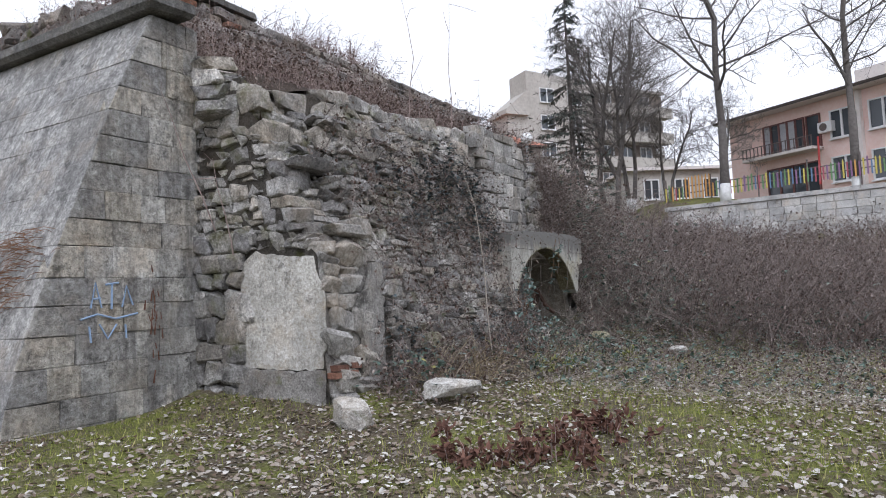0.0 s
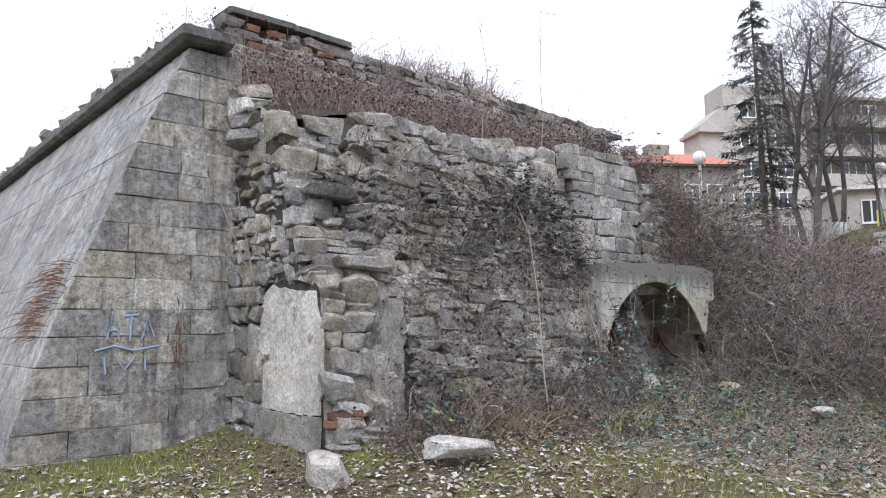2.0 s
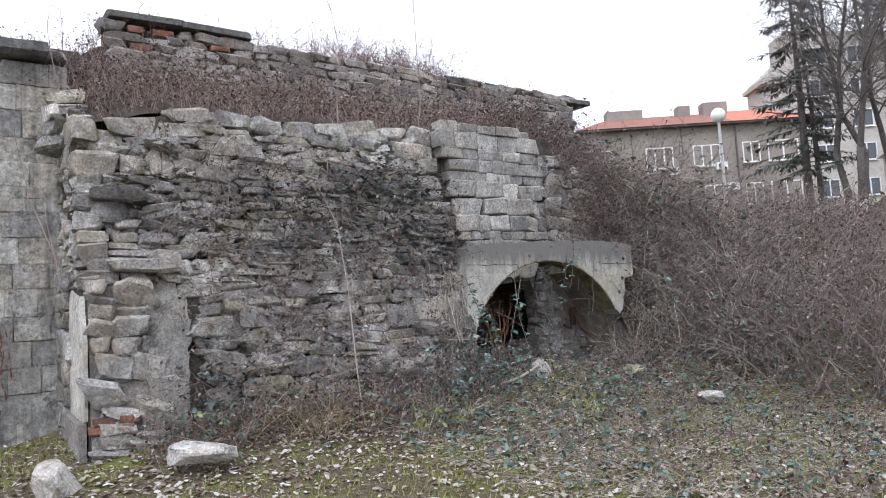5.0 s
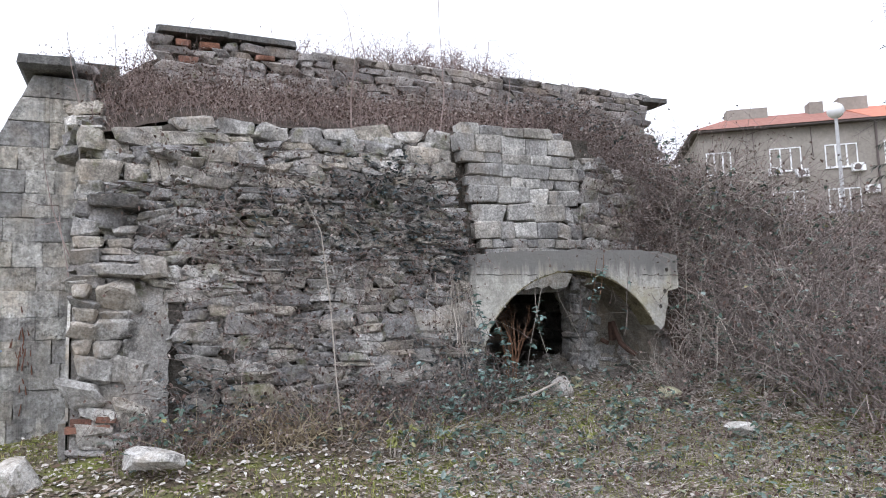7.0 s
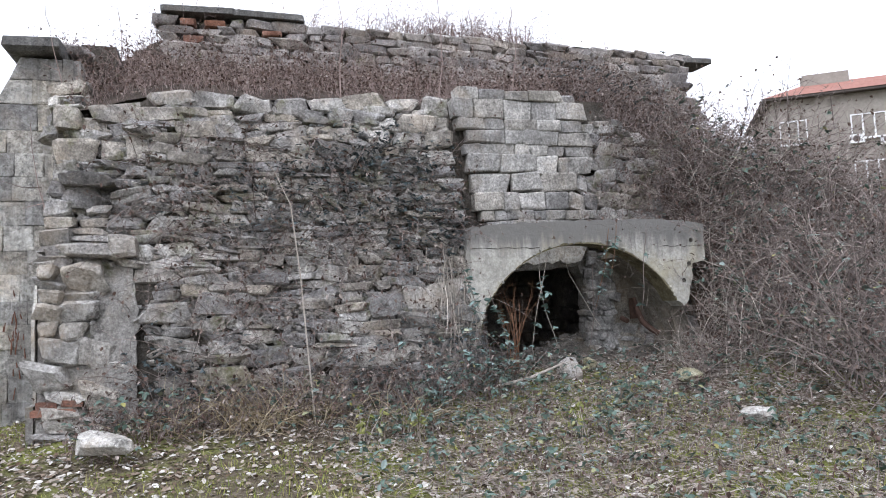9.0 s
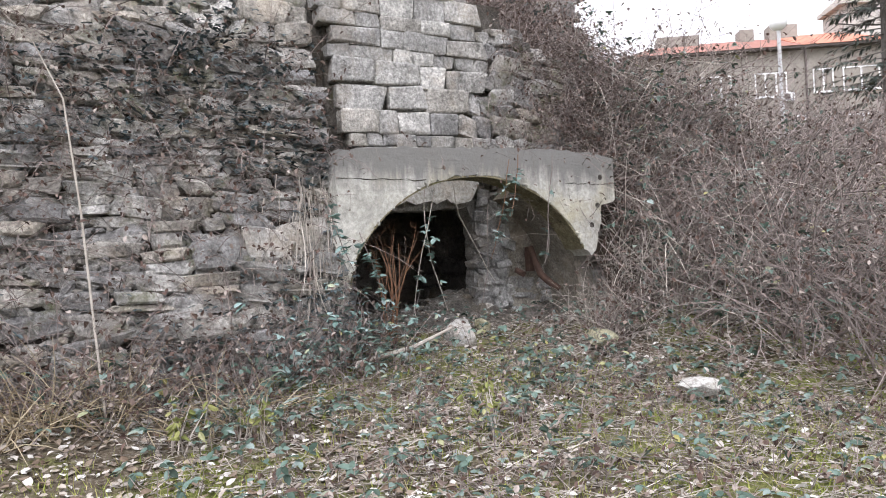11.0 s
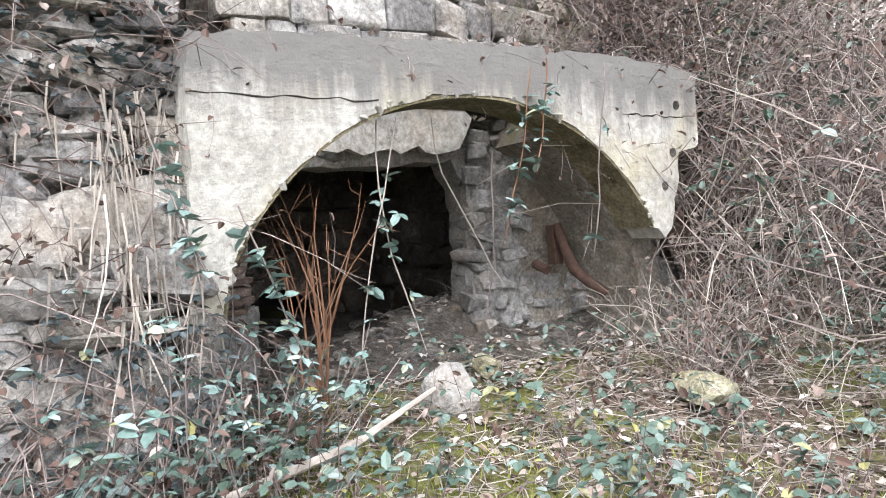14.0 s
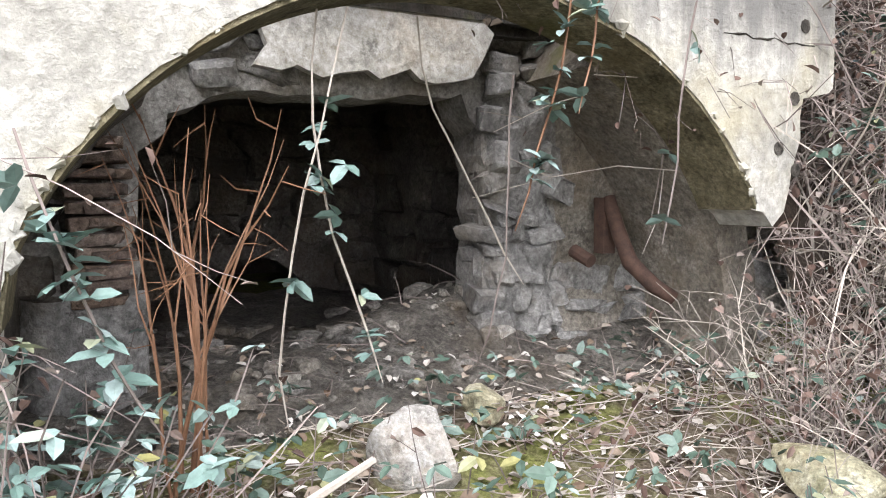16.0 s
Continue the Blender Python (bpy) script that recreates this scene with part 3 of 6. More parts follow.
outer = ragged([(10.8, 0.2), (10.86, 0.8), (10.95, 1.4), (10.97, 2.0), (11.0, 2.51), (11.6, 2.54), (12.2, 2.56), (12.8, 2.57), (13.4, 2.59), (13.8, 2.57), (14.14, 2.56), (14.5, 2.49), (14.51, 2.02), (14.47, 1.99), (14.28, 1.96), (14.26, 1.75), (14.2, 1.53)], 0.1, 0.008, rng)
outer = outer[:max(i for i, q in enumerate(outer) if q[0] > 14.15) + 1] + [(14.17, 1.42), (14.1, 1.37), (14.05, 1.41)]
intrados = [(max(11.08 + 0.03 * noise.noise((0, z * 4, 0)), s), z) for s, z in arch_pts(RA, RB, SC, ZC, 66, 0.2, 1.45)]
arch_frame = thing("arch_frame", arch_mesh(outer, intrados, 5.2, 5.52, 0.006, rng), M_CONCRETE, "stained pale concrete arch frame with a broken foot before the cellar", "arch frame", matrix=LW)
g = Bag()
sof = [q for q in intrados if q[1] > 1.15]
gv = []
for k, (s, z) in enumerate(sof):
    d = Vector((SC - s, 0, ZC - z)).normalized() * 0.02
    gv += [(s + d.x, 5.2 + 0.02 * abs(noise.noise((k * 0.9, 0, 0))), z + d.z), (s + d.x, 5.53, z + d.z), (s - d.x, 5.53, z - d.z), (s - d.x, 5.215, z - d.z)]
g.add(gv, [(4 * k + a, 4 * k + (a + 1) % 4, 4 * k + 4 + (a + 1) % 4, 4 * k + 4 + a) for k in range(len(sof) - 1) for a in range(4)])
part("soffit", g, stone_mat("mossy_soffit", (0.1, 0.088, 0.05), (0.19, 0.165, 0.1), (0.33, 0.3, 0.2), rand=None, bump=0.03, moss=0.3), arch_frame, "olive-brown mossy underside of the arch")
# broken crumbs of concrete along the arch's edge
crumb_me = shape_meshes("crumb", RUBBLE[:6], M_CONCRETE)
for k in range(46):
    s, z = sof[rng.integers(len(sof))]
    c = rng.uniform(0.012, 0.035)
    part("crumb", crumb_me[k % 6], None, arch_frame, matrix=Matrix.Translation((s + rng.normal(0, 0.01), 5.2 + rng.uniform(-0.004, 0.012), z + rng.normal(0.005, 0.01))) @ Euler(rng.normal(0, 1, 3)).to_matrix().to_4x4() @ Matrix.Diagonal((c * 1.6, c * 0.8, c, 1)))
for s0, s1, zb in ((11.0, 11.95, 2.22), (13.75, 14.35, 2.2)):
    g = Bag()
    g.tube([(s, 5.199, zb + rng.normal(0, 0.006)) for s in np.linspace(s0, s1, 14)], [max(0.002, rng.normal(0.004, 0.0015)) for _ in range(14)], 4)
    part("board_line", g, M_MORTAR, arch_frame)
# flat dark discs paint the shade inside broken holes
for s, z in ((14.22, 1.95), (14.28, 2.28), (14.12, 1.72), (14.24, 1.62)):
    g = Bag()
    g.tube([(s, 5.195, z), (s, 5.21, z)], 0.032, 9)
    part("pit", g, M_MORTAR, arch_frame, "dark disc for the shade of a broken hole")

# ---- inner cellar wall and cavity ----
inner_outer = [(10.9, 0.2), (10.9, 2.6), (12.0, 2.6), (13.2, 2.6), (14.6, 2.6), (14.6, 0.2)]
inner_arch = ragged([(11.47, 0.2), (11.46, 0.94), (11.5, 1.72), (11.63, 1.88), (11.91, 1.95), (12.49, 1.99), (13.02, 2.0), (13.13, 1.65), (13.16, 0.76), (13.17, 0.2)], 0.09, 0.014, rng)
inner_arch = [q for q in inner_arch if q[1] > 0.21 or q[0] < 11.6 or q[0] > 13.1]
inner_arch = [(11.47, 0.2)] + [q for q in inner_arch if q[1] > 0.24] + [(13.17, 0.2)]
wall_cellar = thing("wall_cellar", arch_mesh(inner_outer, inner_arch, 6.16, 6.45, 0.008, rng), M_PLASTER_GREY, "grey plastered rubble wall with a low cellar opening", "cellar wall", kind="structure", matrix=LW)
# pale render sheet; skylight from the gap above is put into its colour
part("lit_lintel_render", sheet(ragged([(11.95, 2.04), (13.0, 2.06), (13.08, 2.3), (12.9, 2.56), (12.0, 2.56)], 0.09, 0.02, rng), "e", 6.06, 0.06), M_PLASTER, wall_cellar, "pale broken lime render above the opening, brightened as if skylit")
def lumpy(s0, s1, z0, z1, e, amp, seed, edge=0.03):
    """A thick uneven coat of plaster over rubble, with ragged sides."""
    ns, nz = max(3, int((s1 - s0) / 0.045)), int((z1 - z0) / 0.045)
    v, f = [], []
    for j in range(nz):
        z = z0 + (z1 - z0) * j / (nz - 1)
        a, b = s0 + edge * noise.noise((z * 5, seed, 1)), s1 + edge * noise.noise((z * 5, seed, 2))
        for i in range(ns):
            s = a + (b - a) * i / (ns - 1)
            d = amp * noise.noise((s * 3.2, z * 3.2, seed)) + 0.55 * amp * abs(noise.noise((s * 9, z * 11, seed + 3))) + 0.3 * amp * noise.noise((s * 24, z * 24, seed))
            rim = 1 - abs(2 * i / (ns - 1) - 1) ** 6
            v.append((s, e + 0.1 - (0.1 + d) * rim, z))
    for j in range(nz - 1):
        for i in range(ns - 1):
            f.append((j * ns + i, j * ns + i + 1, (j + 1) * ns + i + 1, (j + 1) * ns + i))
    n = len(v)
    v += [(v[j * ns + i][0], e + 0.16, v[j * ns + i][2]) for j, i in ((0, 0), (0, ns - 1), (nz - 1, ns - 1), (nz - 1, 0))]
    f.append((n, n + 3, n + 2, n + 1))
    g = Bag()
    g.add(v, f)
    return g.mesh("coat", True)


M_COAT = stone_mat("crumbling_grey_render", (0.197, 0.190, 0.180), (0.328, 0.320, 0.303), (0.508, 0.496, 0.476), rand=None, bump=0.03, pits=30, streak=True)
part("jamb_render", lumpy(13.12, 13.58, 0.4, 2.45, 6.12, 0.085, 1.3, 0.06), M_COAT, wall_cellar, "crumbling grey render on the jamb")
part("niche_render", lumpy(13.5, 14.5, 0.4, 2.5, 6.13, 0.035, 4.1), M_VAULT, wall_cellar, "brown stained plaster beside the jamb")
cel2_me = shape_meshes("cellar_stone", RUBBLE, M_COAT)
for s, z, w, h in courses(11.5, 12.1, 2.02, 2.5, 0.07, 0.14, 0.14, 0.3, rng) + courses(13.6, 14.3, 0.5, 0.95, 0.14, 0.26, 0.22, 0.4, rng, None, 0.12):
    m = Matrix.Translation((s, 6.27 + rng.uniform(-0.05, 0.03), z)) @ Euler(rng.normal(0, 0.12, 3)).to_matrix().to_4x4() @ Matrix.Diagonal((w, 0.3, h, 1))
    part("cellar_stone", cel2_me[rng.integers(16)], None, wall_cellar, matrix=m)
for s, z, w, h in courses(13.16, 13.46, 0.5, 2.3, 0.06, 0.16, 0.08, 0.22, rng, None, 0.1):
    m = Matrix.Translation((s, 6.22 + rng.uniform(-0.03, 0.04), z)) @ Euler(rng.normal(0, 0.15, 3)).to_matrix().to_4x4() @ Matrix.Diagonal((w, 0.3, h, 1))
    part("jamb_stone", cel2_me[rng.integers(16)], None, wall_cellar, matrix=m)


def vault_piece(t0, t1, e0, e1, thick, n, jit):
    """A stretch of barrel vault behind the frame."""
    g = Bag()
    v = []
    for t in np.linspace(t0, t1, n):
        for k, e in ((0, e0), (0, e1), (thick, e1), (thick, e0)):
            q = rng.normal(0, jit)
            v.append((SC - (RA + k + q) * math.cos(t), e, ZC + (RB + k + q) * math.sin(t)))
    f = [(i * 4 + k, i * 4 + (k + 1) % 4, i * 4 + 4 + (k + 1) % 4, i * 4 + 4 + k) for i in range(n - 1) for k in range(4)]
    f += [(0, 1, 2, 3), tuple(4 * n - 4 + k for k in (3, 2, 1, 0))]
    g.add(v, f)
    return g


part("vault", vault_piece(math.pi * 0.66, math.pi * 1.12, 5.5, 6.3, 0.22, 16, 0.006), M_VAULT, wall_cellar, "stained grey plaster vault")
# left vault takes the dark cellar colour, which carries its shade
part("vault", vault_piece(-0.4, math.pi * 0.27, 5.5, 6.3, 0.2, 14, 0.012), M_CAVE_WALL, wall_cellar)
dusty_me = shape_meshes("brick", BLOCKS[:4], stone_mat("dusty_brick", (0.13, 0.095, 0.078), (0.24, 0.185, 0.155), (0.38, 0.32, 0.28), rand="object", bump=0.02))
for i in range(22):
    m = Matrix.Translation((11.32 + 0.05 * (i % 2) + rng.normal(0, 0.012), 6.1 + rng.uniform(-0.02, 0.02), 1.12 + 0.062 * (i // 2))) @ Euler((rng.normal(0, 0.03), rng.normal(0, 0.05), rng.normal(0, 0.1))).to_matrix().to_4x4() @ Matrix.Diagonal((rng.uniform(0.14, 0.2), 0.2, rng.uniform(0.035, 0.052), 1))
    part("brick", dusty_me[i % 4], None, wall_cellar, matrix=m)
part("jamb_foot", lumpy(11.05, 11.5, 0.4, 1.14, 6.02, 0.06, 8.2), M_COAT, wall_cellar, "grey rendered foot of the jamb")
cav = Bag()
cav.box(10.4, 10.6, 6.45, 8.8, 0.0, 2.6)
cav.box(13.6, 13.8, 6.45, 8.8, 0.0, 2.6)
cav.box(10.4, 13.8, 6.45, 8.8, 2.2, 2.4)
thing("cellar", cav, M_CAVE_WALL, "stone walls of the cellar, coloured dark for shade", "cellar", kind="structure", matrix=LW)
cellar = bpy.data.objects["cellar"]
part("back_wall", arch_mesh([(10.6, 0.0), (10.6, 2.4), (13.6, 2.4), (13.6, 0.0)], arch_pts(0.48, 0.62, 12.48, 0.42, 20, 0.05, 0.05), 8.6, 8.8, 0.004, rng), M_CAVE_WALL, cellar, "back wall with a low dark arch, coloured dark for shade")
nb_ = Bag()
nb_.box(11.8, 13.2, 10.4, 10.6, 0.0, 1.3)
nb_.box(11.8, 11.9, 8.8, 10.4, 0.0, 1.3)
nb_.box(13.1, 13.2, 8.8, 10.4, 0.0, 1.3)
nb_.box(11.9, 13.1, 8.8, 10.4, 1.2, 1.3)
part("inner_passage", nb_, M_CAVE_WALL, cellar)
# left jamb stones, with shade in their dark colour too
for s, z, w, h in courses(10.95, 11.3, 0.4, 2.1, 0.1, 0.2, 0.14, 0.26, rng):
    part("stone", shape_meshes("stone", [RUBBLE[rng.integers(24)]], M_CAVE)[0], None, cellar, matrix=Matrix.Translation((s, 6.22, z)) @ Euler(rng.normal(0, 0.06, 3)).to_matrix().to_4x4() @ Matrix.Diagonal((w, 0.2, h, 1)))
fg = Bag()
fs_, fe2 = np.linspace(10.7, 14.3, 49), np.linspace(5.5, 8.7, 44)


def floor_z(s, e):
    x, y = lw(s, e, 0).xy
    return ground_z(x, y) + 0.1 * smooth(5.4, 6.25, e) + 0.22 * smooth(12.3, 13.2, s) * smooth(5.9, 6.5, e) * smooth(7.7, 6.9, e) - 0.06 * smooth(6.4, 7.0, e) + 0.06 * noise.noise((s * 3, e * 3, 0)) + 0.03 * noise.noise((s * 9, e * 9, 2))


fg.add([(s, e, floor_z(s, e) - (0.1 if e < 5.6 else 0)) for s in fs_ for e in fe2], [(i * 44 + j, (i + 1) * 44 + j, (i + 1) * 44 + j + 1, i * 44 + j + 1) for i in range(48) for j in range(43)])
part("rubble_floor", fg.mesh("rubble_floor", True), stone_mat("cellar_dirt", (0.085, 0.077, 0.066), (0.165, 0.15, 0.13), (0.29, 0.27, 0.24), rand=None, bump=0.06), cellar, "grey dirt and rubble floor")
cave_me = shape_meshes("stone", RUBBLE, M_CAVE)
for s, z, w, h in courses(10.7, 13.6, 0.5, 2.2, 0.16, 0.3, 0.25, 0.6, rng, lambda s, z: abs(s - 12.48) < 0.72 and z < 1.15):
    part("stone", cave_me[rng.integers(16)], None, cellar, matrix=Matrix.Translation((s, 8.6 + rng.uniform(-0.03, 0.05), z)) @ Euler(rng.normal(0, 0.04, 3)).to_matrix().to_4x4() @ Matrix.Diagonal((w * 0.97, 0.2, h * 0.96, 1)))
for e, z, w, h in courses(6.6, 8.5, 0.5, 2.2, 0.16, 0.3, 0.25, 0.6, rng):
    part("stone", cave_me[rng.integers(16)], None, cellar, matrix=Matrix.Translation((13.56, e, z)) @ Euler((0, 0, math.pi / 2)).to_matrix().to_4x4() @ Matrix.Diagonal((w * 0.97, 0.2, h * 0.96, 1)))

# ---- bastion ----
def ridge_s(z):
    return ramp(z, [(-0.3, 3.5), (0.25, 3.66), (0.95, 3.84), (1.76, 4.1), (3.1, 4.63), (3.9, 4.93), (4.58, 5.23), (5.1, 5.47)])


bast = Bag()
zz = np.linspace(-0.3, 5.12, 23)
bv = []
for z in zz:
    bv += [(ridge_s(z) + 0.035, 7.385, z), (6.2, 7.385, z), (6.2, 22, z), (ridge_s(z) + 0.035, 22, z)]
bf = []
for i in range(len(zz) - 1):
    for k in range(4):
        bf.append((i * 4 + k, i * 4 + (k + 1) % 4, i * 4 + 4 + (k + 1) % 4, i * 4 + 4 + k))
bf += [(3, 2, 1, 0), tuple(len(bv) - 4 + k for k in range(4))]
bast.add(bv, bf)
wall_bastion = thing("wall_bastion", bast, M_JOINT, "battered bastion of grey weathered ashlar limestone with blue scrawl", "bastion", kind="structure", matrix=LW)
ash_me = shape_meshes("ashlar", ASHLAR, M_ASHLAR)
def leaning(shape, shear, name, material):
    """A block mesh whose left edge leans with the batter."""
    g = Bag()
    g.add([(x + shear * zz_, y, zz_) for x, y, zz_ in shape[0]], shape[1])
    me = g.mesh(name)
    me.materials.append(material)
    return me


z, row = -0.1, 0
while z < 5.0:
    h = min(rng.uniform(0.3, 0.36), 5.12 - z)
    lean = ridge_s(z + h) - ridge_s(z)
    s, first = ridge_s(z + h / 2), True
    while s < 6.08:
        w = min(0.36 + 0.22 * (row % 2) if first else rng.uniform(0.3, 0.66), 6.12 - s)
        if w > 0.08:
            m = Matrix.Translation((s + w / 2 + (lean / 4 if first else 0), 7.35 + 0.09 + rng.uniform(-0.012, 0.012), z + h / 2))
            if first:
                g = Bag()
                g.add([(x * w * 0.985 - lean * zz_ * (x - 0.5) - lean / 4, y * 0.2, zz_ * h * 0.965) for x, y, zz_ in ASHLAR[row % 8][0]], ASHLAR[row % 8][1])
                part("ashlar", g, M_ASHLAR, wall_bastion, matrix=m)
            else:
                part("ashlar", ash_me[rng.integers(8)], None, wall_bastion, matrix=m @ Matrix.Diagonal((w * 0.996, 0.2, h * 0.99, 1)))
        s += w
        first = False
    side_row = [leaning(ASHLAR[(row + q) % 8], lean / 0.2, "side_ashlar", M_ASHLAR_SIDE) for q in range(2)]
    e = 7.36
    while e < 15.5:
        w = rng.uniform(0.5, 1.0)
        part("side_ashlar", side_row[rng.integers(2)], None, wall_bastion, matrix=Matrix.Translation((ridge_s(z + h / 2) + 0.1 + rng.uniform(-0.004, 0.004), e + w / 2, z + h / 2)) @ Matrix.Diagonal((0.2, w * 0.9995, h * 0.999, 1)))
        e += w
    z += h
    row += 1
cap = Bag()
cap.add([(5.36, 7.2, 5.14), (5.96, 7.2, 5.17), (5.96, 7.75, 5.17), (5.9, 22, 5.14), (5.36, 22, 5.14), (5.3, 7.13, 5.2), (5.98, 7.13, 5.22), (5.98, 7.78, 5.22), (5.9, 22, 5.2), (5.3, 22, 5.2),
         (5.32, 7.15, 5.33), (5.97, 7.15, 5.35), (5.97, 7.75, 5.38), (5.9, 22, 5.36), (5.32, 22, 5.33)],
        [(4, 3, 2, 1, 0), (10, 11, 12, 13, 14)] + [(a + k, a + (k + 1) % 5, a + 5 + (k + 1) % 5, a + 5 + k) for a in (0, 5) for k in range(5)])
part("coping", cap, M_CAP, wall_bastion, "dark overhanging coping slab")

# ---- the hill behind: earth slope between the terrace and the upper wall ----
def hill_z(s, e):
    z = ramp(e, [(6.2, 4.32), (7.2, 4.75), (9.4, 5.55), (9.9, 6.4), (10.3, 6.78), (14, 6.9), (24, 6.4)])
    z -= 0.25 * smooth(7.2, 6.2, s) * smooth(9, 7, e)
    z = min(z, ramp(s, [(3.0, 4.9), (5.6, 5.3), (6.3, 5.9), (7.1, 6.75), (17.6, 6.75), (18.3, 5.6), (20, 4.2), (23, 3.0)]))
    if s > 13.3:
        x, y = lw(s, e, 0).xy
        g = ground_z(x, y)
        zt = ramp(s, [(13.3, 4.6), (14.3, 4.3), (15.5, 3.6), (17.5, 2.9), (20, 2.2), (23, 1.5)])
        z = min(z, g + (zt - g) * smooth(5.0, 6.7, e) + max(0, e - 6.6) * 0.6)
    return z + 0.08 * noise.noise((s * 0.8, e * 0.8, 4.4))


hb = Bag()
hs, he = np.concatenate([np.arange(6.2, 14.2, 0.35), np.arange(14.42, 23.1, 0.35)]), np.concatenate([np.arange(6.3, 10.4, 0.28), np.arange(10.6, 24.1, 1.0)])
hb.add([(s, e, hill_z(s, e)) for s in hs for e in he] , [(i * len(he) + j, (i + 1) * len(he) + j, (i + 1) * len(he) + j + 1, i * len(he) + j + 1) for i in range(len(hs) - 1) for j in range(len(he) - 1)])
hb.add([(6.2, e, hill_z(6.2, e)) for e in he[:4]] + [(6.3, e, 3.6) for e in he[:4]], [(j, j + 1, j + 5, j + 4) for j in range(3)])
bs, be = np.array([5.5, 5.8, 6.25]), np.arange(7.5, 22, 0.5)
hb.add([(s, e, min(hill_z(s, e), 5.36 + 0.8 * (s - 5.5))) for s in bs for e in be], [(i * len(be) + j, (i + 1) * len(be) + j, (i + 1) * len(be) + j + 1, i * len(be) + j + 1) for i in range(2) for j in range(len(be) - 1)])
fs, fe_ = np.arange(14.42, 23.1, 0.35), np.arange(4.6, 6.5, 0.24)
hb.add([(s, e, hill_z(s, e) - (0.15 if e < 5 else 0)) for s in fs for e in fe_], [(i * len(fe_) + j, (i + 1) * len(fe_) + j, (i + 1) * len(fe_) + j + 1, i * len(fe_) + j + 1) for i in range(len(fs) - 1) for j in range(len(fe_) - 1)])
thing("hill_slope", hb.mesh("hill_slope", True), M_EARTH, "brown earth slope covered in dry weeds", "slope", kind="structure", matrix=LW)

# ---- upper wall with its broken coping ----
UP = Bag()
slab_surface(UP, 7.1, 17.8, lambda s: 5.0, lambda s: ramp(s, [(7, 6.85), (15, 6.85), (17.8, 6.55)]), lambda s, z: 9.78 + 0.1 * (z - 5.5), 10.6, 0.5, 0.5)
wall_upper = thing("wall_upper", UP, M_MORTAR, "upper ruined wall of brick and rubble under a broken coping", "stone wall", kind="structure", matrix=LW)
up_me = shape_meshes("stone", RUBBLE, M_UPPER)
upb_me = shape_meshes("brick", BLOCKS[:4], M_BRICK)
for s, z, w, h in courses(7.1, 17.75, 5.35, 6.7, 0.12, 0.2, 0.22, 0.55, rng):
    brick = s < 9.6 and z > 6.0 + 0.12 * (s - 7.1) and rng.random() < 0.25
    m = Matrix.Translation((s, 9.72 + 0.1 * (z - 5.5) + rng.uniform(-0.03, 0.05), z)) @ Euler(rng.normal(0, 0.03, 3)).to_matrix().to_4x4() @ Matrix.Diagonal((w * (0.7 if brick else 1), 0.3, h * (0.7 if brick else 1), 1))
    part("brick" if brick else "stone", (upb_me if brick else up_me)[rng.integers(4 if brick else 16)], None, wall_upper, matrix=m)
s = 7.05
while s < 18.0:
    w = rng.uniform(0.6, 1.3)
    if s < 9.2 or s > 16.9:
        zt = ramp(s, [(7, 6.97), (13, 6.97), (15, 6.92), (18, 6.72)])
        m = Matrix.Translation((s + w / 2, 10.0, zt)) @ Euler((rng.normal(0, 0.02), rng.normal(0, 0.02), rng.normal(0, 0.02))).to_matrix().to_4x4() @ Matrix.Diagonal((w * 0.99, 0.7, 0.12, 1))
        me = stone_shape(int(s * 100), 0.05, 0.02)
        g = Bag()
        g.add(*me)
        part("coping_slab", g, M_CAP, wall_upper, matrix=m)
    s += w
# low broken parapet of rubble on the bastion's long side
wall_para = thing("wall_parapet", box_bag(6.0, 6.5, 8.6, 22, 5.0, 5.8), M_MORTAR, "broken grey stone parapet on top of the bastion", "parapet", kind="structure", matrix=LW)
for e, z, w, h in courses(7.9, 21.5, 5.35, 6.05, 0.14, 0.24, 0.25, 0.6, rng, None, 0.12):
    if z > 5.45 + 0.55 * smooth(8.4, 10.0, e) + 0.12 * noise.noise((e, 0, 0)):
        continue
    m = Matrix.Translation((5.98 + rng.uniform(-0.06, 0.08), e, z)) @ Euler((rng.normal(0, 0.08), rng.normal(0, 0.08), math.pi / 2 + rng.normal(0, 0.08))).to_matrix().to_4x4() @ Matrix.Diagonal((w, 0.4, h, 1))
    part("stone", up_me[rng.integers(16)], None, wall_para, matrix=m)
# blue scrawl and a rust stain on the bastion
M_BLUE = plain_mat("faded_blue_paint", (0.22, 0.33, 0.52), (0.34, 0.42, 0.53), 30, 0.9, 0)
for pts in ([(4.62, 1.5), (4.68, 1.78), (4.75, 1.5)], [(4.65, 1.6), (4.74, 1.61)], [(4.8, 1.76), (4.96, 1.78)], [(4.88, 1.77), (4.87, 1.48)], [(5.0, 1.5), (5.06, 1.74), (5.14, 1.52)],
            [(4.5, 1.38), (4.7, 1.43), (4.92, 1.37), (5.2, 1.42)], [(4.6, 1.3), (4.62, 1.12)], [(4.72, 1.32), (4.82, 1.15), (4.93, 1.31)], [(5.04, 1.3), (5.05, 1.14)]):
    g = Bag()
    g.tube([(s, 7.326, z) for s, z in pts], [0.012] * len(pts), 5)
    part("scrawl", g, M_BLUE, wall_bastion, "faded blue paint scrawl")
g = Bag()
for k in range(26):
    sx, zx = 5.45 + rng.normal(0, 0.06), 1.35 + rng.normal(0, 0.2)
    g.tube([(sx, 7.332, zx), (sx + rng.normal(0, 0.012), 7.332, zx - rng.uniform(0.04, 0.16))], [0.006, 0.009], 4)
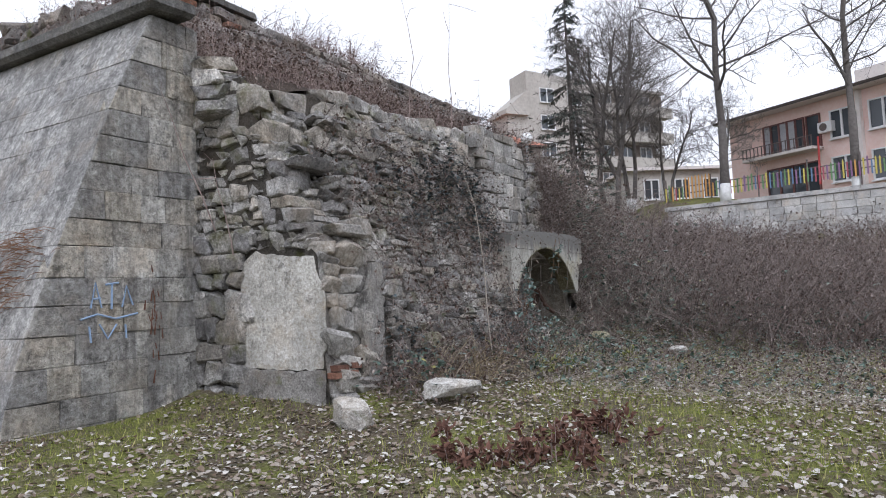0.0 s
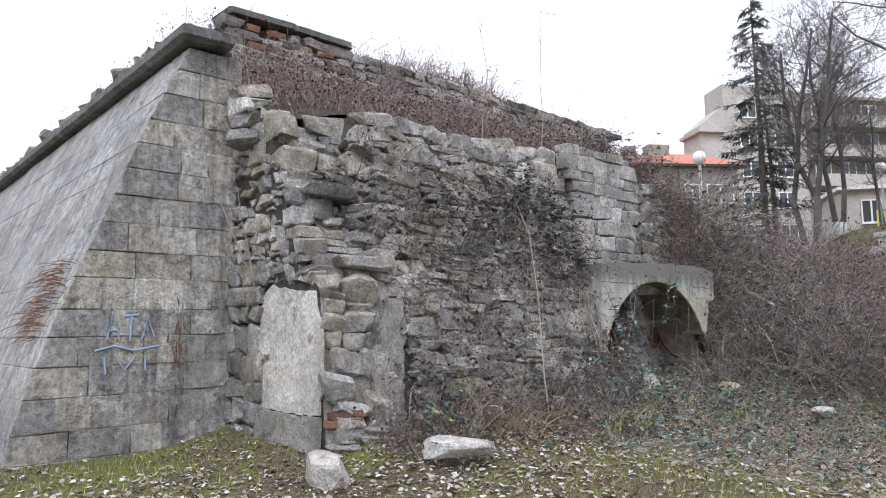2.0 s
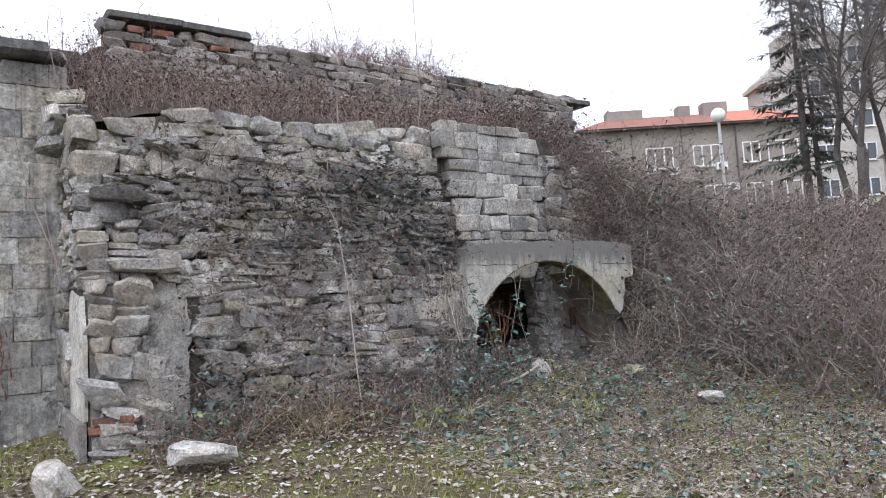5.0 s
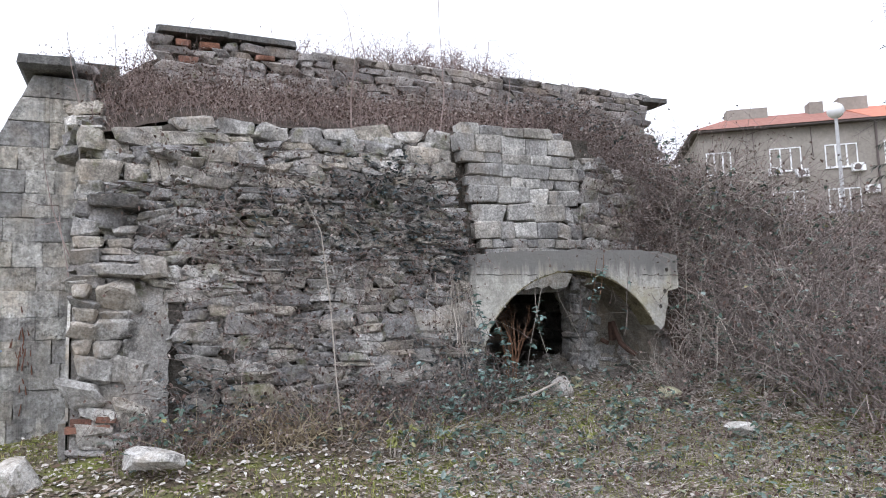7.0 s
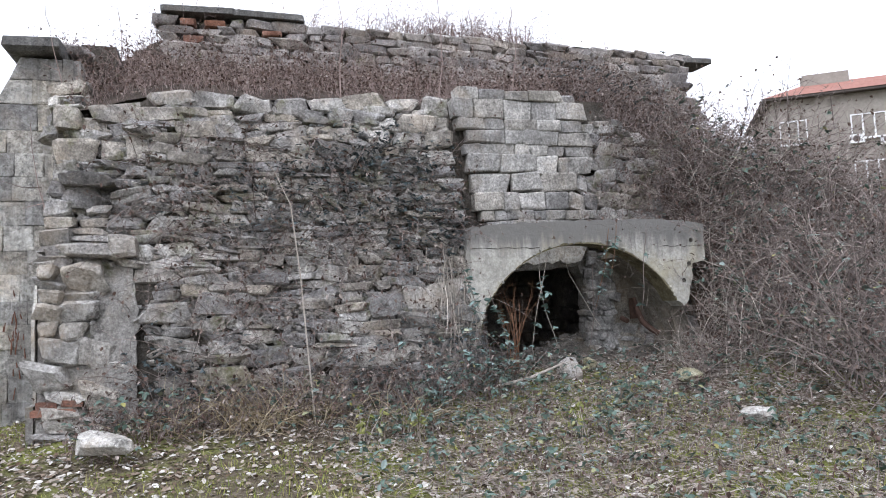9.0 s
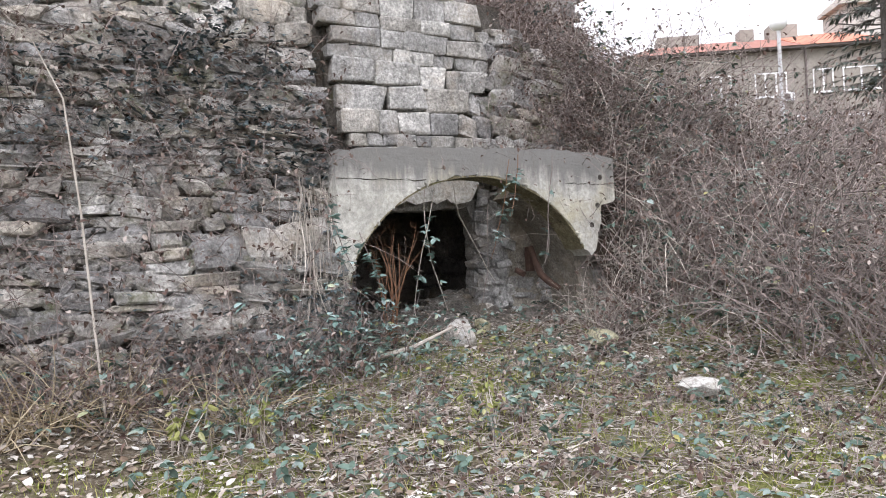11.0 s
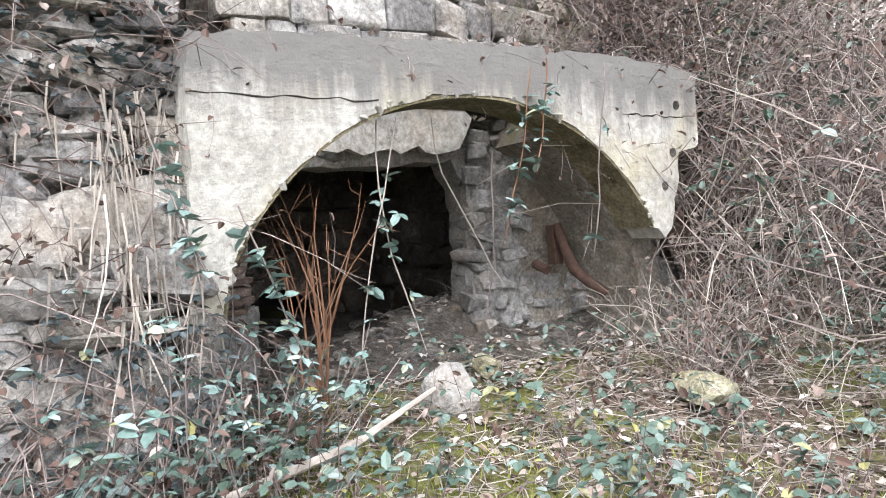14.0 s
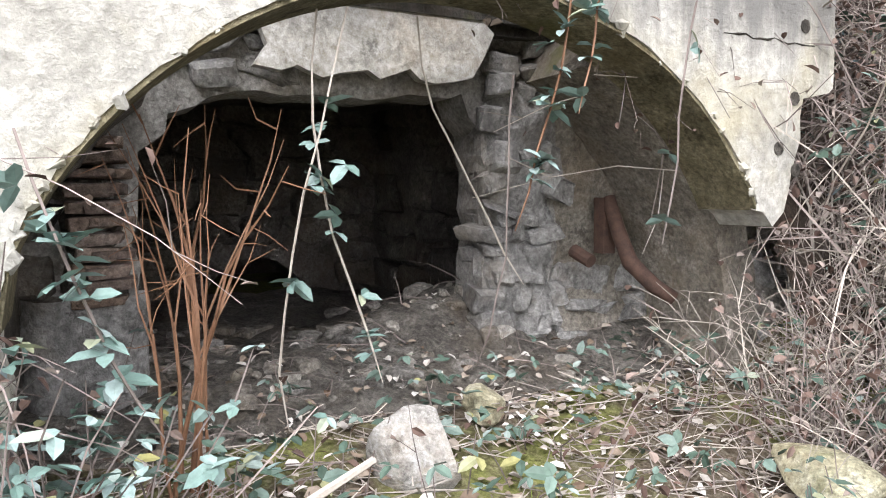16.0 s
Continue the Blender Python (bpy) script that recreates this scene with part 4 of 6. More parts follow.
part("rust_stain", g, M_RUST, wall_bastion, "brown rust stain")

# ---- materials of plants and buildings ----
M_CANE = plain_mat("bramble_cane", (0.12, 0.097, 0.087), (0.295, 0.245, 0.222), 5, 0.8, 0, island=True, spread=0.9)
M_CANE_PALE = plain_mat("dry_stalk", (0.29, 0.255, 0.215), (0.47, 0.425, 0.37), 8, 0.8, 0, island=True, spread=0.7)
M_CANE_RED = plain_mat("red_brown_stem", (0.13, 0.065, 0.035), (0.25, 0.135, 0.08), 7, 0.6, 0, island=True, spread=0.5)
M_WEED = plain_mat("russet_weed", (0.19, 0.14, 0.125), (0.34, 0.265, 0.24), 4, 0.85, 0, island=True, spread=0.9)
# bark and twigs of the far trees: greyed lighter to hold distance haze
M_BARK = plain_mat("tree_bark", (0.085, 0.075, 0.068), (0.16, 0.145, 0.135), 9, 0.9, 0.01)
M_TWIG = plain_mat("tree_twigs", (0.12, 0.105, 0.097), (0.21, 0.19, 0.175), 5, 0.9, 0, island=True, spread=0.5)
M_NEEDLE = leaf_mat("spruce_needles", [(0.0, (0.045, 0.055, 0.046)), (0.5, (0.085, 0.1, 0.085)), (1.0, (0.15, 0.165, 0.145))])
M_LITTER = leaf_mat("fallen_leaves", [(0.0, (0.1, 0.065, 0.042)), (0.3, (0.24, 0.19, 0.145)), (0.55, (0.32, 0.28, 0.235)), (0.82, (0.43, 0.4, 0.36)), (1.0, (0.62, 0.6, 0.56))])
M_DEADLEAF = leaf_mat("dead_leaves", [(0.0, (0.055, 0.035, 0.028)), (0.45, (0.12, 0.078, 0.062)), (0.8, (0.21, 0.165, 0.14)), (1.0, (0.36, 0.315, 0.28))])
M_BRAMBLE = leaf_mat("bramble_leaves", [(0.0, (0.04, 0.062, 0.046)), (0.35, (0.068, 0.105, 0.08)), (0.75, (0.125, 0.175, 0.145)), (0.92, (0.2, 0.24, 0.22)), (1.0, (0.26, 0.24, 0.08))], 0.45)
M_SPRAY = leaf_mat("glaucous_bramble_leaves", [(0.0, (0.09, 0.15, 0.125)), (0.5, (0.16, 0.235, 0.21)), (0.9, (0.27, 0.34, 0.325)), (1.0, (0.3, 0.28, 0.1))], 0.4)
M_IVY = leaf_mat("dusky_ivy", [(0.0, (0.03, 0.04, 0.042)), (0.5, (0.06, 0.078, 0.08)), (1.0, (0.12, 0.15, 0.155))], 0.5)
M_GRASS = leaf_mat("grass_blades", [(0.0, (0.1, 0.135, 0.025)), (0.45, (0.215, 0.25, 0.05)), (0.8, (0.36, 0.37, 0.1)), (1.0, (0.42, 0.36, 0.18))])
M_DRYGRASS = leaf_mat("dry_grass", [(0.0, (0.2, 0.15, 0.09)), (0.6, (0.34, 0.28, 0.18)), (1.0, (0.48, 0.42, 0.3))])
M_WHITEWASH = plain_mat("whitewash", (0.55, 0.55, 0.53), (0.75, 0.75, 0.73), 8, 0.9, 0.003)
M_PINK = plain_mat("pink_render", (0.78, 0.58, 0.52), (0.85, 0.66, 0.6), 0.7, 0.9, 0.002)
M_PINK_PALE = plain_mat("pale_pink_trim", (0.68, 0.63, 0.6), (0.78, 0.73, 0.7), 1.2, 0.9, 0.002)
M_GREY_RENDER = plain_mat("grey_brown_render", (0.235, 0.21, 0.18), (0.31, 0.285, 0.25), 0.6, 0.95, 0.004)
M_FLATS = plain_mat("beige_render", (0.4, 0.37, 0.335), (0.5, 0.47, 0.43), 0.4, 0.95, 0.004)
# darker copy of the beige render, coloured for shade behind the balconies
M_FLATS_SHADE = plain_mat("shaded_balcony_back", (0.14, 0.115, 0.1), (0.22, 0.185, 0.16), 0.5, 0.95, 0.002)
M_ROOF = plain_mat("red_roof_tile", (0.24, 0.11, 0.085), (0.36, 0.18, 0.14), 3, 0.9, 0.02)
M_ROOF_NEW = plain_mat("new_roof_tile", (0.46, 0.17, 0.11), (0.56, 0.24, 0.16), 3, 0.85, 0.02)
M_EAVE = plain_mat("dark_eave", (0.06, 0.05, 0.045), (0.1, 0.085, 0.075), 3, 0.9, 0)
M_FRAME = plain_mat("white_window_frame", (0.72, 0.72, 0.72), (0.82, 0.82, 0.82), 3, 0.5, 0)
M_FRAME_DARK = plain_mat("brown_window_frame", (0.12, 0.05, 0.045), (0.2, 0.1, 0.09), 3, 0.6, 0)
M_METAL = plain_mat("painted_post", (0.4, 0.4, 0.4), (0.52, 0.52, 0.52), 6, 0.6, 0)
M_RAIL = plain_mat("dark_railing", (0.1, 0.08, 0.075), (0.17, 0.14, 0.13), 6, 0.6, 0)
M_PARAPET = stone_mat("pale_parapet_block", (0.42, 0.42, 0.4), (0.58, 0.57, 0.55), (0.7, 0.69, 0.67), rand="object", bump=0.01, vary=0.2)
M_GLASS, _nt, _nn, _ll, _b = nodes_of("window_glass")
_b.inputs["Base Color"].default_value = (0.05, 0.06, 0.07, 1)
_b.inputs["Roughness"].default_value, _b.inputs["Specular IOR Level"].default_value = 0.08, 0.8
M_CURTAIN = plain_mat("net_curtain", (0.36, 0.37, 0.4), (0.5, 0.51, 0.53), 2, 0.9, 0)
M_GLOBE, _nt, _nn, _ll, _b = nodes_of("opal_globe")
_b.inputs["Base Color"].default_value, _b.inputs["Roughness"].default_value = (0.8, 0.8, 0.79, 1), 0.25


def frame_matrix(x, y, z, degrees):
    return Matrix.Translation((x, y, z)) @ Matrix.Rotation(radians(degrees), 4, "Z")


def window(house, x0, x1, z0, z1, lights=3, mat=None, name="window", face=0.0, curtain=True):
    """A window unit set in a facade that faces -y."""
    f, t = Bag(), 0.07
    for a, b, c, d in ((x0, x1, z0, z0 + t), (x0, x1, z1 - t, z1), (x0, x0 + t, z0 + t, z1 - t), (x1 - t, x1, z0 + t, z1 - t)):
        f.box(a, b, face - 0.05, face + 0.05, c, d)
    w = part(name, f, mat or M_FRAME, house)
    for i in range(1, lights):
        x = x0 + (x1 - x0) * i / lights
        part("mullion", box_bag(x - 0.045, x + 0.045, face - 0.05, face + 0.05, z0 + t, z1 - t), mat or M_FRAME, w)
    for i in range(lights):
        a, b = x0 + (x1 - x0) * i / lights + 0.05, x0 + (x1 - x0) * (i + 1) / lights - 0.05
        part("pane", box_bag(a, b, face + 0.02, face + 0.035, z0 + t, z1 - t), M_GLASS if (not curtain or i % 3 == 1) else M_CURTAIN, w)
    part("sill", box_bag(x0 - 0.06, x1 + 0.06, face - 0.12, face + 0.02, z0 - 0.06, z0), mat or M_FRAME, w)
    return w


def air_conditioner(house, x, z, face=0.0):
    u = part("air_conditioner", box_bag(x, x + 0.75, face - 0.34, face - 0.03, z, z + 0.52), M_FRAME, house, "white outdoor air conditioner")
    g = Bag()
    g.tube([(x + 0.3, face - 0.34, z + 0.26), (x + 0.3, face - 0.355, z + 0.26)], 0.2, 14)
    part("fan_grille", g, M_RAIL, u)


# ---- grey house with a tiled roof ----
gh = thing("grey_house", None, None, "grey rendered two-storey house with a red tiled roof", "house", matrix=frame_matrix(-6.18, 50.74, 0, 24.3))
part("wall", box_bag(0.3, 15.6, 0, 9, 4.0, 13.05), M_GREY_RENDER, gh)
part("eave", box_bag(-0.2, 16.0, -0.55, 9.5, 13.05, 13.2), M_EAVE, gh)
r = Bag()
r.add([(-0.25, -0.6, 13.2), (10.6, -0.6, 13.2), (10.6, 4.5, 15.1), (3.2, 4.5, 15.1), (-0.25, 9.6, 13.2), (10.6, 9.6, 13.2)], [(0, 1, 2, 3), (0, 3, 4), (3, 2, 5, 4), (1, 5, 2), (0, 4, 5, 1)])
part("roof", r, M_ROOF, gh)
r = Bag()
r.add([(10.62, -0.6, 13.2), (16.1, -0.6, 13.2), (15.0, 4.5, 15.2), (10.62, 4.5, 15.2), (16.1, 9.6, 13.2), (10.62, 9.6, 13.2)], [(0, 1, 2, 3), (1, 4, 2), (3, 2, 4, 5), (0, 3, 5), (0, 5, 4, 1)])
part("roof_repair", r, M_ROOF_NEW, gh, "bright new orange roof tiles")
for a, b, c in ((2.9, 5.6, 15.5), (8.3, 9.2, 15.6), (10.2, 12.0, 15.75)):
    part("chimney", box_bag(a, b, 3.6, 4.6, 14.0, c), M_GREY_RENDER, gh)
for x0, x1 in ((0.65, 2.2), (4.55, 6.45), (7.85, 9.75)):
    window(gh, x0, x1, 10.25, 11.75)
    window(gh, x0, x1, 7.4, 8.9)
for x0, x1 in ((11.3, 12.5), (13.05, 15.2)):
    window(gh, x0, x1, 10.35, 11.8, 2, M_FRAME, curtain=False)
    window(gh, x0, x1, 7.4, 8.9, 2)
air_conditioner(gh, 6.0, 9.75)
air_conditioner(gh, 4.4, 9.95)
air_conditioner(gh, 9.3, 9.9)
air_conditioner(gh, 10.0, 8.45)
g = Bag()
g.tube([(10.9, -0.08, 13.1), (10.85, -0.08, 5.0)], 0.07, 6)
part("drainpipe", g, M_RAIL, gh)
for x in (3.6, 7.1):
    g = Bag()
    g.tube([(x, -0.06, 13.0), (x + 0.05, -0.06, 11.0)], 0.03, 5)
    part("drainpipe", g, M_RAIL, gh)

# ---- block of flats with stepped roof and balconies ----
fl = thing("apartment_building", None, None, "beige stepped apartment building with rows of balconies", "apartment building", matrix=frame_matrix(7.96, 64.1, 0, 25.2))
w = Bag()
w.add([(-2.2, 0, 4), (16, 0, 4), (16, 0, 20.9), (0, 0, 21.95), (0, 0, 20.0), (-2.2, 0, 18.2), (-2.2, 3, 4), (16, 3, 4), (16, 3, 20.9), (0, 3, 21.95), (0, 3, 20.0), (-2.2, 3, 18.2)],
      [(0, 1, 2, 3, 4, 5), (11, 10, 9, 8, 7, 6), (0, 6, 7, 1), (1, 7, 8, 2), (2, 8, 9, 3), (3, 9, 10, 4), (4, 10, 11, 5), (5, 11, 6, 0)])
part("wall", w, M_FLATS, fl)
part("roof_edge", box_bag(-2.6, -0.1, -0.5, 3, 17.55, 17.85), M_FLATS, fl)
part("roof_edge", box_bag(8.0, 16.3, -0.5, 3, 20.75, 21.0), M_FLATS, fl)
for z in (7.4, 10.2, 12.9, 15.5, 18.1):
    b = part("balcony", box_bag(7.5, 16.4, -1.3, 0.0, z, z + 0.18), M_FLATS, fl)
    part("balcony_front", box_bag(7.5, 16.4, -1.36, -1.26, z - 0.05, z + 1.0), M_FLATS, b)
    # thin dark sheet on the wall paints the balcony's shade
    part("balcony_shade", box_bag(7.6, 16.2, -0.06, -0.012, z + 0.2, z + 2.5), M_FLATS_SHADE, fl)
    for x0 in (8.2, 10.6, 13.0):
        window(fl, x0, x0 + 1.5, z + 0.95, z + 2.3, 2, M_FRAME, face=-0.11, curtain=False)
    window(fl, 1.4, 3.0, z + 0.9, z + 2.3, 2, M_FRAME, face=-0.06, curtain=False)
    window(fl, 4.6, 6.2, z + 0.9, z + 2.3, 2, M_FRAME, face=-0.06, curtain=False)

# ---- pink kindergarten ----
pk = thing("pink_house", None, None, "pink rendered two-storey house with a dark-railed balcony", "house", matrix=frame_matrix(16.98, 39.7, 0, -61.7))
part("wall", box_bag(-0.6, 14, 0, 10, 4.5, 10.4), M_PINK, pk)
part("eave", box_bag(-1.0, 14.5, -0.75, 10.5, 10.42, 10.52), M_PINK_PALE, pk)
part("gutter", box_bag(-1.05, 14.55, -0.84, -0.755, 10.46, 10.6), M_EAVE, pk)
rb = Bag()
rb.add([(-1.05, -0.8, 10.6), (14.6, -0.8, 10.6), (12, 4.5, 11.6), (2.0, 4.5, 11.6), (-1.05, 10.6, 10.6), (14.6, 10.6, 10.6)], [(0, 1, 2, 3), (0, 3, 4), (1, 5, 2), (3, 2, 5, 4), (0, 4, 5, 1)])
part("roof", rb, M_PINK_PALE, pk)
part("roof_box", box_bag(6.3, 12, 1.0, 5, 10.7, 11.7), M_PINK_PALE, pk)
window(pk, 1.65, 4.1, 8.15, 9.8, 5, M_FRAME_DARK, face=-0.06)
window(pk, 4.2, 5.0, 8.0, 9.8, 1, M_FRAME_DARK, "balcony_door", face=-0.06, curtain=False)
bal = part("balcony", box_bag(0.9, 5.05, -0.95, 0, 7.9, 8.05), M_PINK_PALE, pk)
part("rail", box_bag(0.9, 5.05, -0.95, -0.91, 8.58, 8.62), M_RAIL, bal)
part("rail", box_bag(0.9, 5.05, -0.95, -0.91, 8.12, 8.15), M_RAIL, bal)
for i in range(18):
    part("baluster", box_bag(0.92 + 0.24 * i, 0.95 + 0.24 * i, -0.955, -0.905, 8.05, 8.58), M_RAIL, bal)
window(pk, 5.5, 6.72, 8.3, 9.75, 2, M_FRAME, face=-0.06, curtain=False)
air_conditioner(pk, 5.0, 8.7)
part("pillar", box_bag(6.95, 7.15, -0.25, 0, 4.5, 10.4), M_PINK_PALE, pk)
for x in (7.45, 9.4, 11.4):
    window(pk, x, x + 1.4, 8.35, 9.8, 2, M_FRAME, face=-0.06, curtain=False)
    window(pk, x, x + 1.4, 5.9, 7.4, 2, M_FRAME, face=-0.06, curtain=False)
window(pk, 5.45, 6.9, 6.1, 7.4, 2, M_FRAME, face=-0.06, curtain=False)
window(pk, 1.75, 4.8, 5.6, 7.4, 4, M_FRAME_DARK, face=-0.06, curtain=False)
g = Bag()
g.tube([(5.1, -0.5, 8.5), (5.5, -1.2, 6.0)], 0.05, 6)
part("stair_rail", g, plain_mat("red_paint", (0.4, 0.05, 0.05), (0.5, 0.08, 0.07), 4, 0.5, 0), pk, "red handrail")

# low house and shed behind the trees
lh = thing("pale_house", box_bag(0, 7, 0, 6, 4.5, 9.2), M_FLATS, "pale low house half hidden behind bare trees", "house", matrix=frame_matrix(12.6, 47.5, 0, 5))
part("roof", box_bag(-0.3, 7.3, -0.4, 6.3, 9.2, 9.4), M_PINK_PALE, lh)
for x in (1.0, 3.2, 5.2):
    window(lh, x, x + 1.1, 7.2, 8.6, 2, M_FRAME, face=-0.06, curtain=False)
    window(lh, x, x + 1.1, 5.0, 6.2, 2, M_FRAME, face=-0.06, curtain=False)

# ---- roadside parapet of pale blocks ----
pa = Vector((10.0, 31.4, 0))
pb = Vector((24.0, 19.6, 0))
plen = (pb - pa).length
pw = thing("wall_parapet_road", box_bag(0, plen, 0.05, 0.4, 1.5, 4.8), M_PARAPET, "pale block parapet wall along the bank", "parapet", kind="structure", matrix=frame_matrix(10.0, 31.4, 0, math.degrees(math.atan2(pb.y - pa.y, pb.x - pa.x))))
pbm = shape_meshes("block", ASHLAR[:5], M_PARAPET)
for row in range(5):
    x = -0.3 * (row % 2)
    while x < plen - 0.6:
        wd = rng.uniform(0.5, 0.75)
        part("block", pbm[rng.integers(5)], None, pw, matrix=Matrix.Translation((x + wd / 2, 0.1, 3.15 + row * 0.3 + 0.15)) @ Matrix.Diagonal((wd * 0.97, 0.25, 0.288, 1)))
        x += wd
part("coping", box_bag(-0.1, plen, -0.08, 0.46, 4.68, 4.86), M_PARAPET, pw)

# ---- fence of coloured slats ----
SLATS = [plain_mat("slat_" + n, c, tuple(min(1, k * 1.25) for k in c), 5, 0.6, 0) for n, c in (("red", (0.3, 0.08, 0.1)), ("yellow", (0.45, 0.38, 0.09)), ("green", (0.11, 0.2, 0.09)), ("blue", (0.11, 0.17, 0.27)), ("violet", (0.2, 0.11, 0.2)), ("orange", (0.48, 0.26, 0.08)))]
fa, fb2 = Vector((10.5, 33.0, 5.5)), Vector((21.5, 27.4, 6.15))
flen = (fb2 - fa).length
fence = thing("slat_fence", None, None, "low fence of pointed slats in mixed bright colours", "fence", matrix=frame_matrix(fa.x, fa.y, 0, math.degrees(math.atan2(fb2.y - fa.y, fb2.x - fa.x))))
sl_me = []
for m_ in SLATS:
    g = Bag()
    g.add([(-0.045, -0.012, 0), (0.045, -0.012, 0), (0.045, -0.012, 0.86), (0, -0.012, 0.95), (-0.045, -0.012, 0.86), (-0.045, 0.012, 0), (0.045, 0.012, 0), (0.045, 0.012, 0.86), (0, 0.012, 0.95), (-0.045, 0.012, 0.86)],
          [(0, 1, 2, 3, 4), (9, 8, 7, 6, 5), (0, 5, 6, 1), (1, 6, 7, 2), (2, 7, 8, 3), (3, 8, 9, 4), (4, 9, 5, 0)])
    me = g.mesh("slat")
    me.materials.append(m_)
    sl_me.append(me)
n = int(flen / 0.15)
for i in range(n):
    x = i * 0.15
    zb = 5.3 + 0.55 * x / flen
    k = 5 if 0.8 < x < 2.0 else rng.integers(6)
    part("slat", sl_me[k], None, fence, matrix=Matrix.Translation((x, 0, zb + rng.uniform(-0.03, 0.03))) @ Matrix.Diagonal((0.72, 1, 1.15 if 0.8 < x < 2.0 else rng.uniform(0.62, 0.85), 1)))
for zo in (0.3, 0.62):
    g = Bag()
    g.tube([(0, 0.04, 5.3 + zo), (flen, 0.04, 5.85 + zo)], 0.025, 4)
    part("rail", g, M_RAIL, fence)
for i in range(int(flen / 2) + 1):
    part("post", box_bag(i * 2 - 0.03, i * 2 + 0.03, 0.06, 0.12, 4.6, 6.35 + 0.5 * i * 2 / flen), M_RAIL, fence)

# ---- street lamps with globes ----
def street_lamp(x, y, ztop):
    zb = ground_z(x, y) - 0.1
    ob = thing("street_lamp", None, None, "grey street lamp post with a white globe", "street lamp", "street lamps", matrix=Matrix.Translation((x, y, zb)))
    h = ztop - zb
    g = Bag()
    g.tube([(0, 0, 0), (0, 0, 0.8), (0, 0, 0.82), (0, 0, h - 0.2)], [0.1, 0.1, 0.065, 0.055], 10)
    part("pole", g, M_METAL, ob)
    g = Bag()
    g.tube([(0, 0, h - 0.26), (0, 0, h - 0.18)], [0.1, 0.14], 10)
    part("collar", g, M_METAL, ob)
    bm = bmesh.new()
    bmesh.ops.create_uvsphere(bm, u_segments=16, v_segments=10, radius=0.28)
    me = bpy.data.meshes.new("globe")
    bm.to_mesh(me)
    bm.free()
    me.polygons.foreach_set("use_smooth", [True] * len(me.polygons))
    part("globe", me, M_GLOBE, ob, matrix=Matrix.Translation((0, 0, h)))


street_lamp(3.79, 31.24, 8.29)
street_lamp(13.8, 44.0, 9.8)


# ---- trees ----
def grow(bag, twig, p, d, length, rad, level, r, lift):
    n = 4 if level < 3 else 3
    pts, rs = [p], [rad]
    q, dd = p.copy(), d.copy()
    for i in range(n):
        dd = (dd + Vector(r.normal(0, 0.16, 3)) + Vector((0, 0, lift))).normalized()
        q = q + dd * length / n
        pts.append(q.copy())
        rs.append(rad * (1 - 0.6 * (i + 1) / n))
    (bag if level < 2 else twig).tube(pts, rs, 6 if level < 2 else 3, cap=False)
    if level >= 4 or length < 0.25:
        return
    kids = {0: 19, 1: 7, 2: 5, 3: 4}[level]
    for k in range(kids):
        t = 0.12 + 0.88 * (k + r.random()) / kids
        i = min(n - 1, int(t * n))
        base = pts[i].lerp(pts[i + 1], t * n - i)
        ax = (pts[i + 1] - pts[i]).normalized()
        side = ax.orthogonal().normalized()
        side.rotate(Matrix.Rotation(r.uniform(0, 6.283), 3, ax))
        nd = (ax * r.uniform(0.35, 0.8) + side * r.uniform(0.6, 1.0)).normalized()
        grow(bag, twig, base, nd, length * r.uniform(0.36, 0.56) * (1.05 - 0.4 * t if level == 0 else 1), max(0.007, rs[i] * (r.uniform(0.26, 0.42) if level == 0 else r.uniform(0.4, 0.6))), level + 1, r, lift)


def bare_tree(x, y, height, rad, seed, stems=1, white=True, lift=0.05, label="tall bare tree with a dark trunk and fine twigs"):
    r = np.random.default_rng(seed)
    zb = ground_z(x, y) - 0.05
    tree = thing("bare_tree", None, None, label, "tree", "bare trees", matrix=Matrix.Translation((x, y, zb)))
    tb, tw, wb = Bag(), Bag(), Bag()
    for k in range(stems):
        a = 6.283 * k / stems + r.random()
        d = Vector((math.cos(a) * 0.18, math.sin(a) * 0.18, 1)).normalized() if stems > 1 else Vector((r.normal(0, 0.02), r.normal(0, 0.02), 1)).normalized()
        p = Vector((math.cos(a) * 0.16, math.sin(a) * 0.16, 0)) if stems > 1 else Vector((0, 0, 0))
        tb.tube([p, p + d * height * 0.14, p + d * height * 0.28], [rad * 1.25, rad, rad * 0.92], 8)
        if white:
            wb.tube([p, p + d * 0.95], [rad * 1.3, rad * 1.14], 8)
        grow(tb, tw, p + d * height * 0.27, d, height * 0.72, rad * 0.92, 0, r, lift)
    part("trunk", tb.mesh("trunk", True), M_BARK, tree)
    part("crown", tw, M_TWIG, tree)
    if white:
        part("whitewash", wb.mesh("whitewash", True), M_WHITEWASH, tree, "whitewashed trunk foot")


bare_tree(12.5, 31.0, 13.5, 0.19, 11)
bare_tree(17.6, 29.7, 13.5, 0.18, 12)
bare_tree(8.6, 35.5, 11.0, 0.14, 13, 3, lift=0.09, label="bare linden with several dark stems")
bare_tree(10.6, 39.5, 10.0, 0.13, 14, 2, lift=0.08)
bare_tree(11.9, 37.0, 5.5, 0.09, 15, 2, False)
bare_tree(14.6, 36.0, 6.0, 0.09, 16, 1, False)


